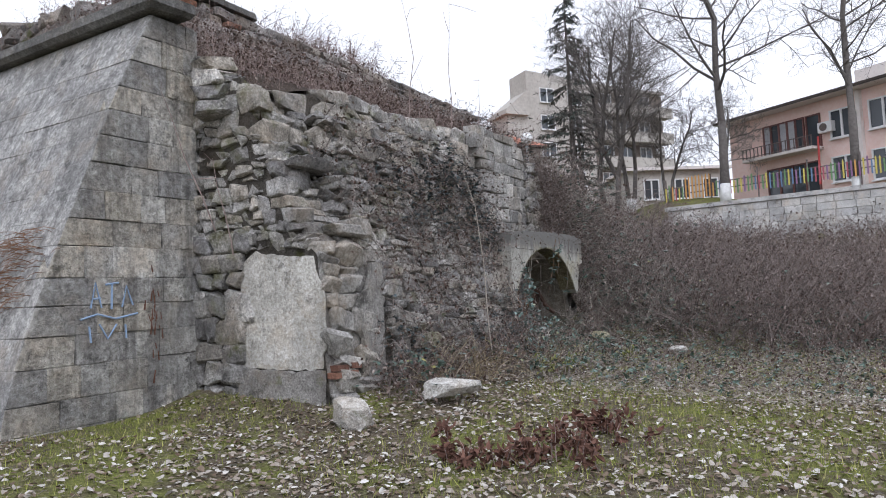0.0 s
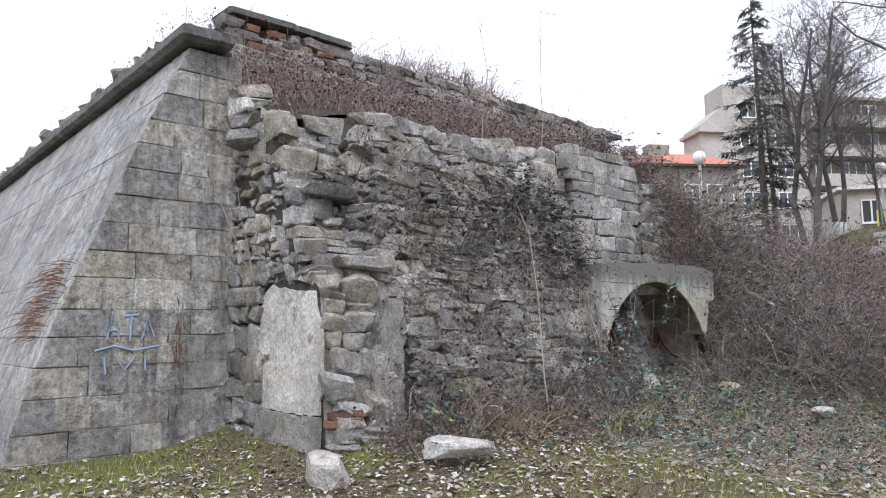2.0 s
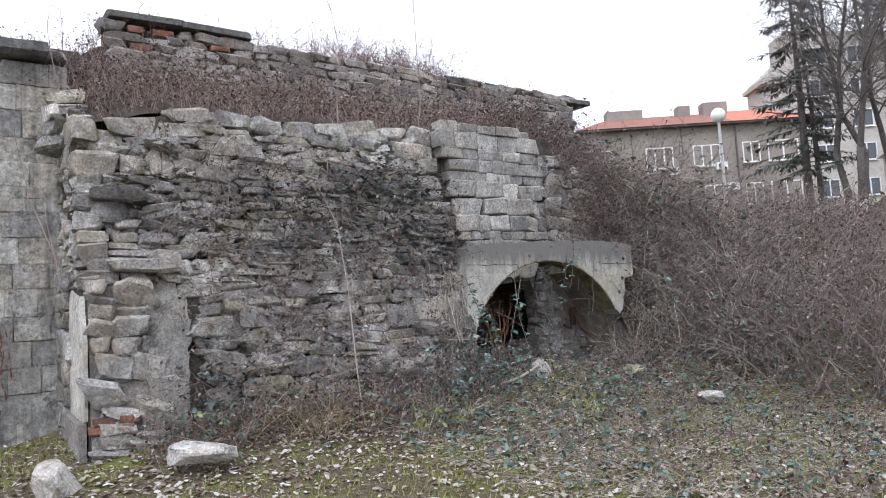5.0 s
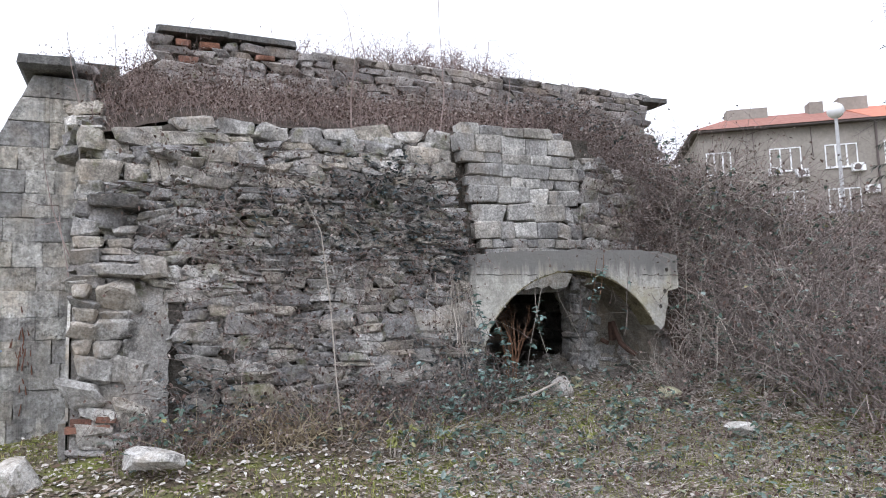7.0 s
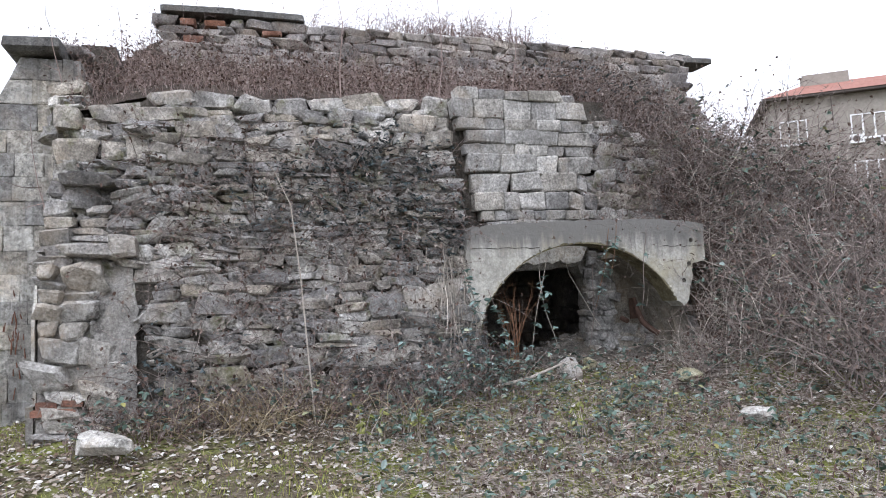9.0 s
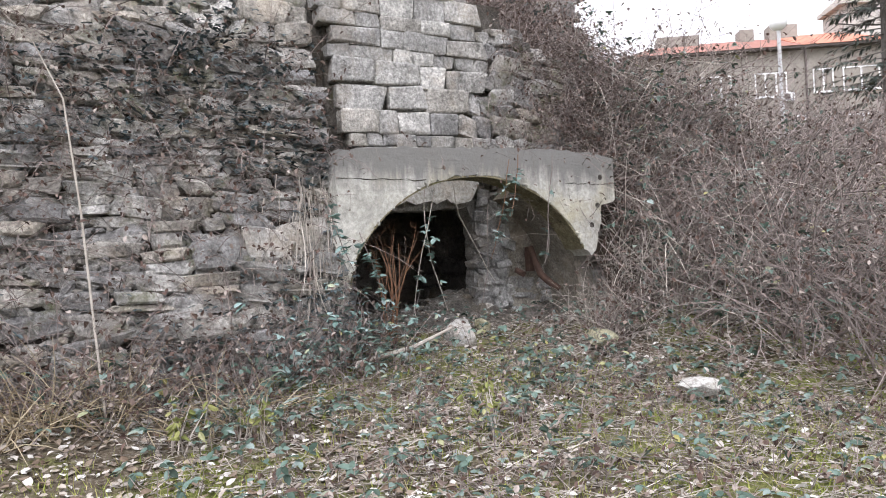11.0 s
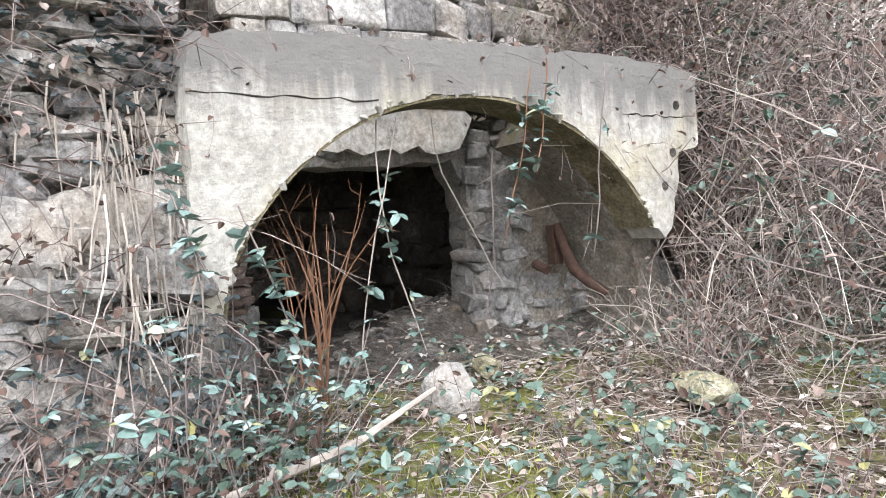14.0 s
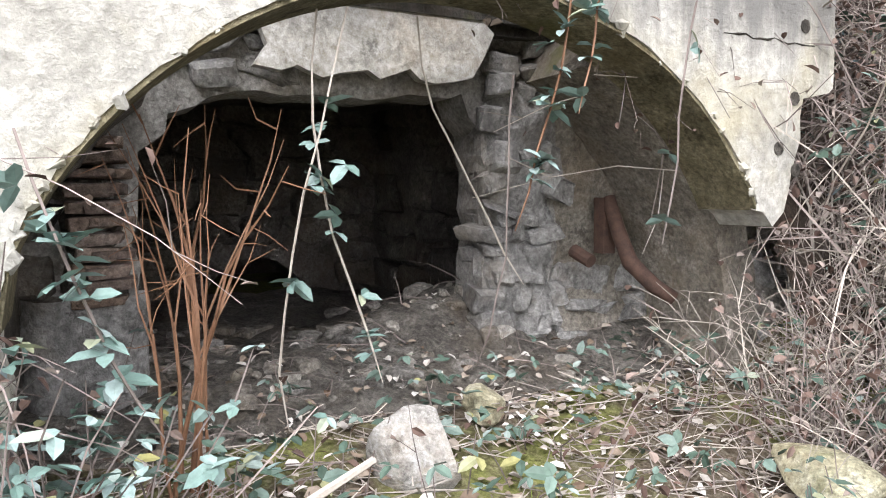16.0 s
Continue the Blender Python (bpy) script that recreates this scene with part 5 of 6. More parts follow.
def spruce(x, y, height, seed):
    r = np.random.default_rng(seed)
    zb = ground_z(x, y) - 0.1
    tree = thing("spruce", None, None, "tall sparse dark spruce with drooping branches", "tree", matrix=Matrix.Translation((x, y, zb)))
    tb, nb = Bag(), Bag()
    tb.tube([(0, 0, 0), (0.05, 0, height * 0.5), (0, 0.05, height)], [0.2, 0.12, 0.02], 8)
    tb.tube([(0.5, 0.2, 0), (0.45, 0.2, height * 0.35), (0.3, 0.2, height * 0.6)], [0.13, 0.09, 0.03], 6)
    z = height * 0.16
    while z < height:
        reach = 2.7 * (1 - z / height) ** 0.7 * r.uniform(0.6, 1.1) + 0.2
        for k in range(r.integers(2, 5)):
            a = r.uniform(0, 6.283)
            o = Vector((math.cos(a), math.sin(a), 0))
            pts = [Vector((0, 0, z)), Vector((0, 0, z - 0.12)) + o * reach * 0.5, Vector((0, 0, z - 0.35 + r.uniform(0, 0.2))) + o * reach]
            tb.tube(pts, [0.03, 0.02, 0.008], 3, cap=False)
            for j in range(int(12 + 16 * reach)):
                t = r.uniform(0.15, 1)
                q = pts[0].lerp(pts[1], t * 2) if t < 0.5 else pts[1].lerp(pts[2], t * 2 - 1)
                sd = Vector((-o.y, o.x, 0)) * r.uniform(-1, 1) + o * 0.5 + Vector((0, 0, r.uniform(-0.9, 0.1)))
                nb.leaf(q, sd, Vector((0, 0, 1)), r.uniform(0.2, 0.42), r.uniform(0.05, 0.09), 0.1)
        z += r.uniform(0.16, 0.3)
    part("trunk", tb, M_BARK, tree)
    part("crown", nb, M_NEEDLE, tree)


spruce(6.9, 37.0, 13.0, 21)

# ---- plants ----
def arc(p, d, length, droop, r, n=4, wob=0.12):
    """A cane from p that starts along d and bends down."""
    pts, q, dd = [Vector(p)], Vector(p), Vector(d).normalized()
    for i in range(n):
        dd = (dd + Vector((0, 0, -droop)) + Vector(r.normal(0, wob, 3))).normalized()
        q = q + dd * length / n
        pts.append(q.copy())
    return pts


def cane(bag, p, d, length, rad, droop, r, twigs=3, leaves=None, nl=0, lsize=0.06, n=4):
    pts = arc(p, d, length, droop, r, n)
    bag.tube(pts, [rad * (1 - 0.75 * i / n) for i in range(n + 1)], 3, cap=False)
    for k in range(twigs):
        i = r.integers(1, n)
        q = pts[i].lerp(pts[i + 1], r.random())
        td = (pts[i + 1] - pts[i]).normalized() * 0.5 + Vector(r.normal(0, 0.7, 3))
        tp = arc(q, td, length * r.uniform(0.12, 0.35), droop * 0.6, r, 2, 0.2)
        bag.tube(tp, [rad * 0.5, rad * 0.4, rad * 0.15], 3, cap=False)
        if leaves and nl:
            leaves.leaf(tp[-1], Vector(r.normal(0, 1, 3)), Vector((0, 0, 1)) + Vector(r.normal(0, 0.4, 3)), lsize * r.uniform(0.6, 1.3), lsize * r.uniform(0.4, 0.8), 0.25)
    if leaves:
        for k in range(nl):
            i = r.integers(0, n)
            q = pts[i].lerp(pts[i + 1], r.random())
            leaves.leaf(q, Vector(r.normal(0, 1, 3)) + Vector((0, 0, -0.3)), Vector((0, 0, 1)) + Vector(r.normal(0, 0.5, 3)), lsize * r.uniform(0.6, 1.3), lsize * r.uniform(0.4, 0.8), 0.3)
    return pts


def trifoliate(bag, p, out, size, r):
    """A bramble leaf of three leaflets at p."""
    out = Vector(out)
    out.z *= 0.3
    out = out.normalized() if out.length > 0.01 else Vector((1, 0, 0))
    up = (Vector((0, 0, 1)) + Vector(r.normal(0, 0.35, 3))).normalized()
    side = out.cross(up).normalized()
    for a, k in ((out, 1.0), (out * 0.25 + side, 0.8), (out * 0.25 - side, 0.8)):
        bag.leaf(p, a + Vector((0, 0, r.uniform(-0.4, 0.15))), up, size * k * r.uniform(0.85, 1.15), size * k * 0.62, 0.14)


def bank_z(x, y):
    s, e = se(x, y)
    z = ground_z(x, y)
    return max(z, hill_z(s, e)) if s > 14.42 and e > 4.6 else z


# bramble thicket on the bank
r4 = np.random.default_rng(41)
thick, thick_leaf, thick_green = Bag(), Bag(), Bag()
count = 0
while count < 8600:
    x, y = r4.uniform(2.5, 24), r4.uniform(12.8, 31)
    s, e = se(x, y)
    py = par_y(x)
    foot = ramp(x, [(3.0, 14.2), (4.2, 13.3), (5.2, 12.6), (8, 12.6), (12, 13.8), (18, 15)]) + 0.25 * math.sin(x * 1.9)
    if y < foot - 0.3 + r4.normal(0, 0.65) or y > py - 0.4 or s < 14.7 or e > 9.5:
        continue
    near = y - foot
    if near > 4 and r4.random() < 0.55:
        continue
    count += 1
    h = r4.uniform(0.9, 2.0) * (0.55 + 0.45 * smooth(-0.2, 1.6, near)) * (1.0 - 0.35 * smooth(4, 12, near))
    rad = r4.uniform(0.004, 0.009) * (1 + near / 12)
    cane(thick, (x, y, bank_z(x, y)), (r4.normal(0, 0.35), r4.normal(-0.1, 0.35), 1), h * 1.35, rad, 0.22, r4, 4, thick_leaf, 2 if near < 5 else 1, 0.055 * (1 + near / 25))
    if near < 3 and r4.random() < 0.25:
        trifoliate(thick_green, (x + r4.normal(0, 0.2), y - 0.3, bank_z(x, y) + r4.uniform(0.1, h * 0.8)), r4.normal(0, 1, 3), r4.uniform(0.06, 0.1), r4)
ob = thing("bramble_thicket", thick, M_CANE, "dense thicket of bare brown bramble canes", "brambles", kind="stuff")
part("dead_leaves", thick_leaf, M_DEADLEAF, ob, kind="stuff")
part("green_leaves", thick_green, M_BRAMBLE, ob, kind="stuff")

# brambles and bushes on the flank beside the arch and on the shoulder of the ruin
fl_c, fl_l, fl_g = Bag(), Bag(), Bag()
for i in range(2200):
    s, e = r4.uniform(13.3, 18.5), r4.uniform(5.3, 9.2)
    if s < 14.45 and (e < 6.3 or r4.random() < 0.3):
        continue
    z = hill_z(s, e)
    p = lw(s, e, z)
    hgt = r4.uniform(0.4, 1.1) if s < 15 else r4.uniform(0.5, 1.25)
    cane(fl_c, p, (r4.normal(0.35, 0.4), r4.normal(-0.3, 0.4), 0.9), hgt, r4.uniform(0.004, 0.008), 0.2, r4, 5, fl_l, 2, 0.05)
    if r4.random() < 0.3:
        trifoliate(fl_g, p + Vector((r4.normal(0, 0.2), r4.normal(0, 0.2), r4.uniform(0.2, 0.8))), r4.normal(0, 1, 3), r4.uniform(0.06, 0.1), r4)
ob = thing("flank_brambles", fl_c, M_CANE, "brown bramble canes tumbling over the ruin's shoulder", "brambles", kind="stuff")
part("dead_leaves", fl_l, M_DEADLEAF, ob, kind="stuff")
part("green_leaves", fl_g, M_IVY, ob, kind="stuff")

# long pale canes arching out of the thicket beside the arch, and nearer green leaves
lc, lg = Bag(), Bag()
for i in range(750):
    s, e = 14.6 + 4.0 * r4.random() ** 1.3, r4.uniform(3.9, 6.6)
    p0 = lw(s, e, 0)
    z = bank_z(p0.x, p0.y)
    dv = LW.to_3x3() @ Vector((r4.normal(0.15, 0.5), r4.normal(-0.35, 0.4), 1.0))
    pts = cane(lc, (p0.x, p0.y, z), dv, r4.uniform(0.8, 2.4), r4.uniform(0.004, 0.008), r4.uniform(0.15, 0.4), r4, 2, n=6)
    for k in range(5):
        if r4.random() < 0.55:
            trifoliate(lg, pts[r4.integers(2, 6)] + Vector(r4.normal(0, 0.03, 3)), r4.normal(0, 1, 3), r4.uniform(0.055, 0.1), r4)
ob = thing("arching_canes", lc, M_CANE_PALE, "long pale bramble canes arching beside the arch", "brambles", kind="stuff")
part("bramble_leaves", lg, M_BRAMBLE, ob, kind="stuff")
# trailing brambles over the shoulder beside and above the frame
sc_, sl_ = Bag(), Bag()
for i in range(420):
    s = r4.uniform(13.2, 15.2)
    z = r4.uniform(2.4, 4.4)
    e = 5.9 + 0.3 * max(0, s - 13.6)
    if s < 13.6 and r4.random() < 0.6:
        continue
    cane(sc_, lw(s, e, z), LW.to_3x3() @ Vector((r4.normal(0.1, 0.5), -0.6, r4.uniform(-0.2, 0.9))), r4.uniform(0.4, 1.2), r4.uniform(0.003, 0.006), 0.3, r4, 5, sl_, 1, 0.04)
for i in range(70):
    s = r4.uniform(11.0, 14.4)
    cane(sc_, lw(s, 5.6 + r4.uniform(-0.15, 0.2), 2.52), LW.to_3x3() @ Vector((r4.normal(0.2, 0.7), -0.3, r4.uniform(0, 0.5))), r4.uniform(0.3, 0.8), 0.004, 0.3, r4, 2, sl_, 2, 0.05)
ob = thing("shoulder_brambles", sc_, M_CANE, "bramble canes trailing over the masonry beside the arch", "brambles", kind="stuff")
part("dead_leaves", sl_, M_DEADLEAF, ob, kind="stuff")

# russet weeds on the slope above the terrace wall
wd, wdl = Bag(), Bag()
for i in range(3300):
    s, e = r4.uniform(6.2, 17.6), r4.uniform(6.35, 9.75)
    if e < 6.9 and s > 11.2 and s < 13.4 and r4.random() < 0.6:
        continue
    z = hill_z(s, e)
    h = r4.uniform(0.2, 0.65) * (1.4 if r4.random() < 0.15 else 1)
    cane(wd, lw(s, e, z - 0.02), (r4.normal(0.05, 0.3), r4.normal(-0.05, 0.3), 1), h, r4.uniform(0.002, 0.0045), 0.1, r4, 3, wdl, 1, 0.05, 3)
ob = thing("slope_weeds", wd, M_WEED, "dry russet weeds covering the slope above the wall", "weeds", kind="stuff")
wd = Bag()
for i in range(330):
    s, e = r4.uniform(6.6, 17.6), r4.uniform(8.7, 9.7)
    cane(wd, lw(s, e, hill_z(s, e) - 0.02), (r4.normal(0.05, 0.2), r4.normal(-0.05, 0.2), 1), r4.uniform(0.4, 1.1), r4.uniform(0.003, 0.005), 0.06, r4, 4, wdl, 2, 0.05, 3)
part("tall_weeds", wd, M_WEED, ob, kind="stuff")
part("dead_leaves", wdl, M_DEADLEAF, ob, kind="stuff")
# weeds along the skyline
sk, skl = Bag(), Bag()
for i in range(420):
    s, e = r4.normal(13.2, 1.7), r4.uniform(9.9, 11.2)
    cane(sk, lw(s, e, hill_z(s, e) + 0.1), (r4.normal(0, 0.3), r4.normal(0, 0.3), 1), r4.uniform(0.4, 1.1), r4.uniform(0.006, 0.01), 0.1, r4, 7, skl, 1, 0.035)
for i in range(900):
    s, e = r4.uniform(6.6, 18.5), r4.uniform(9.9, 12.5)
    h = r4.uniform(0.2, 0.6) + (0.55 if 11 < s < 16 else 0) * r4.random()
    cane(sk, lw(s, e, hill_z(s, e) + 0.1), (r4.normal(0, 0.25), r4.normal(0, 0.25), 1), h, r4.uniform(0.004, 0.008), 0.08, r4, 5, skl, 1, 0.035)
for i in range(200):
    s, e = r4.uniform(5.4, 7.2), r4.uniform(7.5, 10)
    cane(sk, lw(s, e, max(5.2, hill_z(s, e)) - 0.05), (r4.normal(0, 0.25), r4.normal(0, 0.25), 1), r4.uniform(0.2, 0.6), 0.004, 0.1, r4, 4, skl, 1, 0.035)
for i in range(500):
    s, e = r4.uniform(5.9, 6.2), r4.uniform(8, 18)
    cane(sk, lw(s - 0.2, e, 5.4), (r4.normal(0, 0.3), r4.normal(0, 0.3), 1), r4.uniform(0.2, 0.6), 0.004, 0.12, r4, 3, skl, 1, 0.035)
ob = thing("skyline_weeds", sk, M_WEED, "dry weeds standing along the top of the ruin", "weeds", kind="stuff")
part("dead_leaves", skl, M_DEADLEAF, ob, kind="stuff")

# single tall dry stems
for s, e, z0, h in ((6.12, 6.9, 4.3, 1.1), (9.6, 6.3, 4.3, 2.3), (11.0, 6.3, 4.4, 2.5), (6.4, 10.0, 6.1, 0.9), (7.6, 10.1, 7.0, 0.45), (14.0, 10.2, 6.9, 1.0), (16.2, 10.1, 6.8, 0.8), (12.2, 6.4, 4.5, 1.3), (6.1, 6.95, 2.3, 2.2), (6.05, 6.6, 1.9, 1.4)):
    g = Bag()
    cane(g, (0, 0, 0), (r4.normal(0, 0.04), r4.normal(0, 0.04), 1), h, 0.011, 0.0, r4, 2)
    thing("dry_stem", g, M_WEED, "single tall dry brown weed stem", "weed stem", "tall dry stems", matrix=Matrix.Translation(lw(s, e, z0)))

# brambles hanging down the face of the terrace wall
wc, wcl, ivy, pale = Bag(), Bag(), Bag(), Bag()
for i in range(820):
    s = r4.uniform(6.9, 11.0)
    z = r4.uniform(0.6, 3.9)
    dens = 0.35 + 0.65 * max(0, 0.5 + noise.noise((s * 0.6, z * 0.6, 5.5)) * 1.6) + 0.4 * smooth(9.3, 10.6, s) * smooth(3.3, 2.4, z)
    if r4.random() > dens:
        continue
    p = lw(s, front_e(s, z) - 0.03, z)
    cane(wc, p, LW.to_3x3() @ Vector((r4.normal(0, 0.6), -0.35, r4.uniform(-0.6, 0.8))), r4.uniform(0.3, 1.1), r4.uniform(0.003, 0.006), 0.25, r4, 3, wcl, 2, 0.05)
for cs, cz, n, rad in ((8.9, 2.95, 230, 0.5), (10.1, 2.9, 300, 0.5), (8.1, 2.9, 80, 0.35), (10.6, 2.5, 180, 0.35), (9.6, 3.6, 160, 0.35), (7.5, 0.75, 160, 0.4), (10.4, 3.5, 120, 0.3), (10.7, 0.95, 190, 0.32), (9.6, 0.7, 120, 0.4)):
    for i in range(n):
        s, z = cs + r4.normal(0, rad), cz + r4.normal(0, rad * 0.75)
        if not 6.9 < s < 11.1 or z > 4.3 or z < 0.4:
            continue
        p = lw(s, front_e(s, z) - r4.uniform(0.02, 0.16), z)
        trifoliate(ivy, p, LW.to_3x3() @ Vector((r4.normal(0, 1), -1, r4.normal(0, 0.5))), r4.uniform(0.04, 0.075), r4)
for i in range(90):
    s = r4.normal(10.72, 0.14)
    z = r4.uniform(1.3, 2.3)
    p = lw(min(s, 10.95), front_e(10.7, z) - 0.06 - r4.uniform(0, 0.15), z)
    cane(pale, p, (r4.normal(0, 0.08), r4.normal(0, 0.08), -1), r4.uniform(0.35, 0.9), 0.006, 0.0, r4, 0)
ob = thing("wall_brambles", wc, M_CANE, "bare bramble canes hanging over the rubble wall", "brambles", kind="stuff")
part("dead_leaves", wcl, M_DEADLEAF, ob, kind="stuff")
part("ivy_leaves", ivy, M_IVY, ob, kind="stuff")
part("dry_stalks", pale, M_CANE_PALE, ob, kind="stuff")

# dry weeds and bramble shoots along the foot of the wall
fw, fwl, fwg, fdg = Bag(), Bag(), Bag(), Bag()
for i in range(760):
    s = r4.uniform(6.6, 11.2)
    e = 5.0 - abs(r4.normal(0, 0.38))
    if s > 9.9 and r4.random() < 0.6:
        continue
    p0 = lw(s, e, 0)
    p = Vector((p0.x, p0.y, ground_z(p0.x, p0.y)))
    h = r4.uniform(0.2, 0.75) * (1.35 if 8.6 < s < 10.4 else 0.85)
    cane(fw, p, (r4.normal(0.1, 0.4), r4.normal(-0.1, 0.4), 1), h, r4.uniform(0.002, 0.005), 0.16, r4, 2, fwl, 1, 0.05)
    if r4.random() < 0.35 + 0.5 * smooth(9.5, 10.8, s):
        trifoliate(fwg, p + Vector((r4.normal(0, 0.15), r4.normal(0, 0.15), r4.uniform(0.05, 0.4))), r4.normal(0, 1, 3), r4.uniform(0.05, 0.09), r4)
for cs, ce, n in ((8.35, 4.6, 130), (8.9, 4.7, 90), (7.6, 4.7, 60), (9.7, 4.2, 60)):
    for i in range(n):
        p0 = lw(cs + r4.normal(0, 0.22), ce + r4.normal(0, 0.15), 0)
        p = Vector((p0.x, p0.y, ground_z(p0.x, p0.y) + 0.02))
        pts = arc(p, (r4.normal(0, 0.5), r4.normal(0, 0.5), 1), r4.uniform(0.3, 0.7), 0.35, r4, 3)
        fdg.tube(pts, [0.004, 0.004, 0.003, 0.001], 3, cap=False)
ob = thing("foot_weeds", fw, M_CANE, "dry weeds and bramble shoots along the wall's foot", "weeds", kind="stuff")
part("dead_leaves", fwl, M_DEADLEAF, ob, kind="stuff")
part("bramble_leaves", fwg, M_BRAMBLE, ob, kind="stuff")
part("dry_grass", fdg, M_DRYGRASS, ob, kind="stuff")

# low brambles on the ground before the arch and the thicket
gbr, gbl, gst = Bag(), Bag(), Bag()
for i in range(2900):
    s, e = r4.uniform(9.0, 19.0), r4.uniform(-0.5, 5.4)
    if r4.random() > 0.25 + 0.75 * smooth(1.0, 4.5, e + 0.35 * (s - 11)) * (0.6 + noise.noise((s * 0.7, e * 0.7, 8.8))):
        continue
    p0 = lw(s, e, 0)
    x, y = p0.x, p0.y
    z = ground_z(x, y)
    tall = r4.uniform(0.04, 0.28)
    tip = Vector((x + r4.normal(0, 0.06), y + r4.normal(0, 0.06), z + tall))
    gst.tube([Vector((x, y, z - 0.01)), tip], [0.0035, 0.002], 3, cap=False)
    for k in range(r4.integers(1, 4)):
        trifoliate(gbr, tip + Vector(r4.normal(0, 0.04, 3)), r4.normal(0, 1, 3), r4.uniform(0.045, 0.085), r4)
for i in range(1700):
    s, e = r4.uniform(9.5, 17.5), r4.uniform(-0.8, 5.3)
    p0 = lw(s, e, 0)
    cane(gst, (p0.x, p0.y, ground_z(p0.x, p0.y)), (r4.normal(0, 0.7), r4.normal(0, 0.7), r4.uniform(0.2, 1)), r4.uniform(0.2, 0.7), 0.004, 0.15, r4, 2, gbl, 2, 0.05)
for i in range(150):
    p0 = lw(r4.uniform(13.7, 15.2), r4.uniform(4.5, 5.1), 0)
    cane(gst, (p0.x, p0.y, ground_z(p0.x, p0.y)), (r4.normal(0, 0.35), r4.normal(0, 0.35), 1), r4.uniform(0.3, 1.0), 0.004, 0.15, r4, 2, gbl, 2, 0.05)
ob = thing("ground_brambles", gst, M_CANE, "low grey-green brambles trailing over the ground", "brambles", kind="stuff")
part("bramble_leaves", gbr, M_BRAMBLE, ob, kind="stuff")
part("dead_leaves", gbl, M_DEADLEAF, ob, kind="stuff")

# dry stalks heaped on the bank at the frame's broken foot
hp = Bag()
for i in range(420):
    s, e = r4.uniform(13.75, 15.6), r4.uniform(4.55, 5.45)
    p0 = lw(s, e, 0)
    z = bank_z(p0.x, p0.y)
    dv = LW.to_3x3() @ Vector((r4.normal(0, 0.6), r4.normal(-0.1, 0.5), r4.uniform(0.15, 1.0)))
    cane(hp, (p0.x, p0.y, z), dv, r4.uniform(0.35, 1.0), r4.uniform(0.003, 0.006), 0.18, r4, 2, n=4)
thing("dry_stalk_heap", hp, M_CANE_PALE, "heap of dry straw-coloured stalks beside the arch", "stalks", kind="stuff")

# twigs, dead leaves and shoots on the sill of the cellar
sl_t, sl_l, sl_s = Bag(), Bag(), Bag()
for i in range(340):
    s, e = r4.uniform(11.15, 14.1), r4.uniform(5.25, 6.5)
    p = lw(s, e, floor_z(s, e) + 0.03)
    if i % 3 == 0:
        cane(sl_t, p, (r4.normal(0, 0.8), r4.normal(0, 0.8), r4.uniform(0.1, 0.7)), r4.uniform(0.12, 0.45), 0.003, 0.15, r4, 2, n=3)
    sl_l.leaf(p, (r4.normal(0, 1), r4.normal(0, 1), r4.normal(0, 0.3)), (r4.normal(0, 0.4), r4.normal(0, 0.4), 1), r4.uniform(0.03, 0.07), r4.uniform(0.02, 0.045), 0.25)
    if e < 5.75 and r4.random() < 0.8:
        trifoliate(sl_s, p + Vector((0, 0, r4.uniform(0.02, 0.2))), r4.normal(0, 1, 3), r4.uniform(0.04, 0.07), r4)
ob = thing("sill_twigs", sl_t, M_CANE, "dry twigs and shoots on the cellar's sill", "twigs", kind="stuff")
part("dead_leaves", sl_l, M_LITTER, ob, kind="stuff")
part("bramble_leaves", sl_s, M_BRAMBLE, ob, kind="stuff")

# fallen leaves and grass
lit, gra, straw = Bag(), Bag(), Bag()
def meadow(x, y):
    return noise.noise((x * 0.42, y * 0.42, 0.3)) + 0.5 * noise.noise((x * 1.4, y * 1.4, 2.0))


for i in range(135000):
    x = r4.uniform(-5, 14) if i % 12 else r4.normal(4, 7)
    y = 2.0 + (r4.random() ** 0.8) * 13.5 if i % 12 else r4.normal(3, 5)
    s, e = se(x, y)
    if e > 5.05 + 0.6 * smooth(11.1, 11.3, s) + 2.2 * smooth(6.4, 5.8, s) or (s > 14.3 and e > 4.6):
        continue
    k = meadow(x, y)
    z = ground_z(x, y)
    if r4.random() < 0.6 - 0.7 * k - 0.22 * smooth(9.5, 12.5, s):
        a = r4.uniform(0, 6.283)
        sz = r4.uniform(0.028, 0.078)
        lit.leaf((x, y, z + r4.uniform(0.005, 0.035)), (math.cos(a), math.sin(a), r4.normal(0, 0.25)), (r4.normal(0, 0.35), r4.normal(0, 0.35), 1), sz, sz * r4.uniform(0.5, 0.85), r4.uniform(-0.2, 0.35))
for i in range(85000):
    x = r4.uniform(-5, 12)
    y = 2.0 + (r4.random() ** 0.75) * 11.5
    s, e = se(x, y)
    if e > 5.0 + 2.2 * smooth(6.4, 5.8, s):
        continue
    if meadow(x, y) + 0.35 * smooth(4.4, 3.0, e) + 0.15 + 0.25 * smooth(10.0, 11.5, s) < r4.uniform(-0.1, 0.55):
        continue
    z = ground_z(x, y)
    h = r4.uniform(0.03, 0.11)
    a = r4.uniform(0, 6.283)
    wv = Vector((math.cos(a), math.sin(a), 0)) * r4.uniform(0.002, 0.005)
    b0 = Vector((x, y, z - 0.005))
    lean = Vector((r4.normal(0, 0.4) * h, r4.normal(0, 0.4) * h, h))
    gra.add([b0 - wv, b0 + wv, b0 + lean], [(0, 1, 2)])
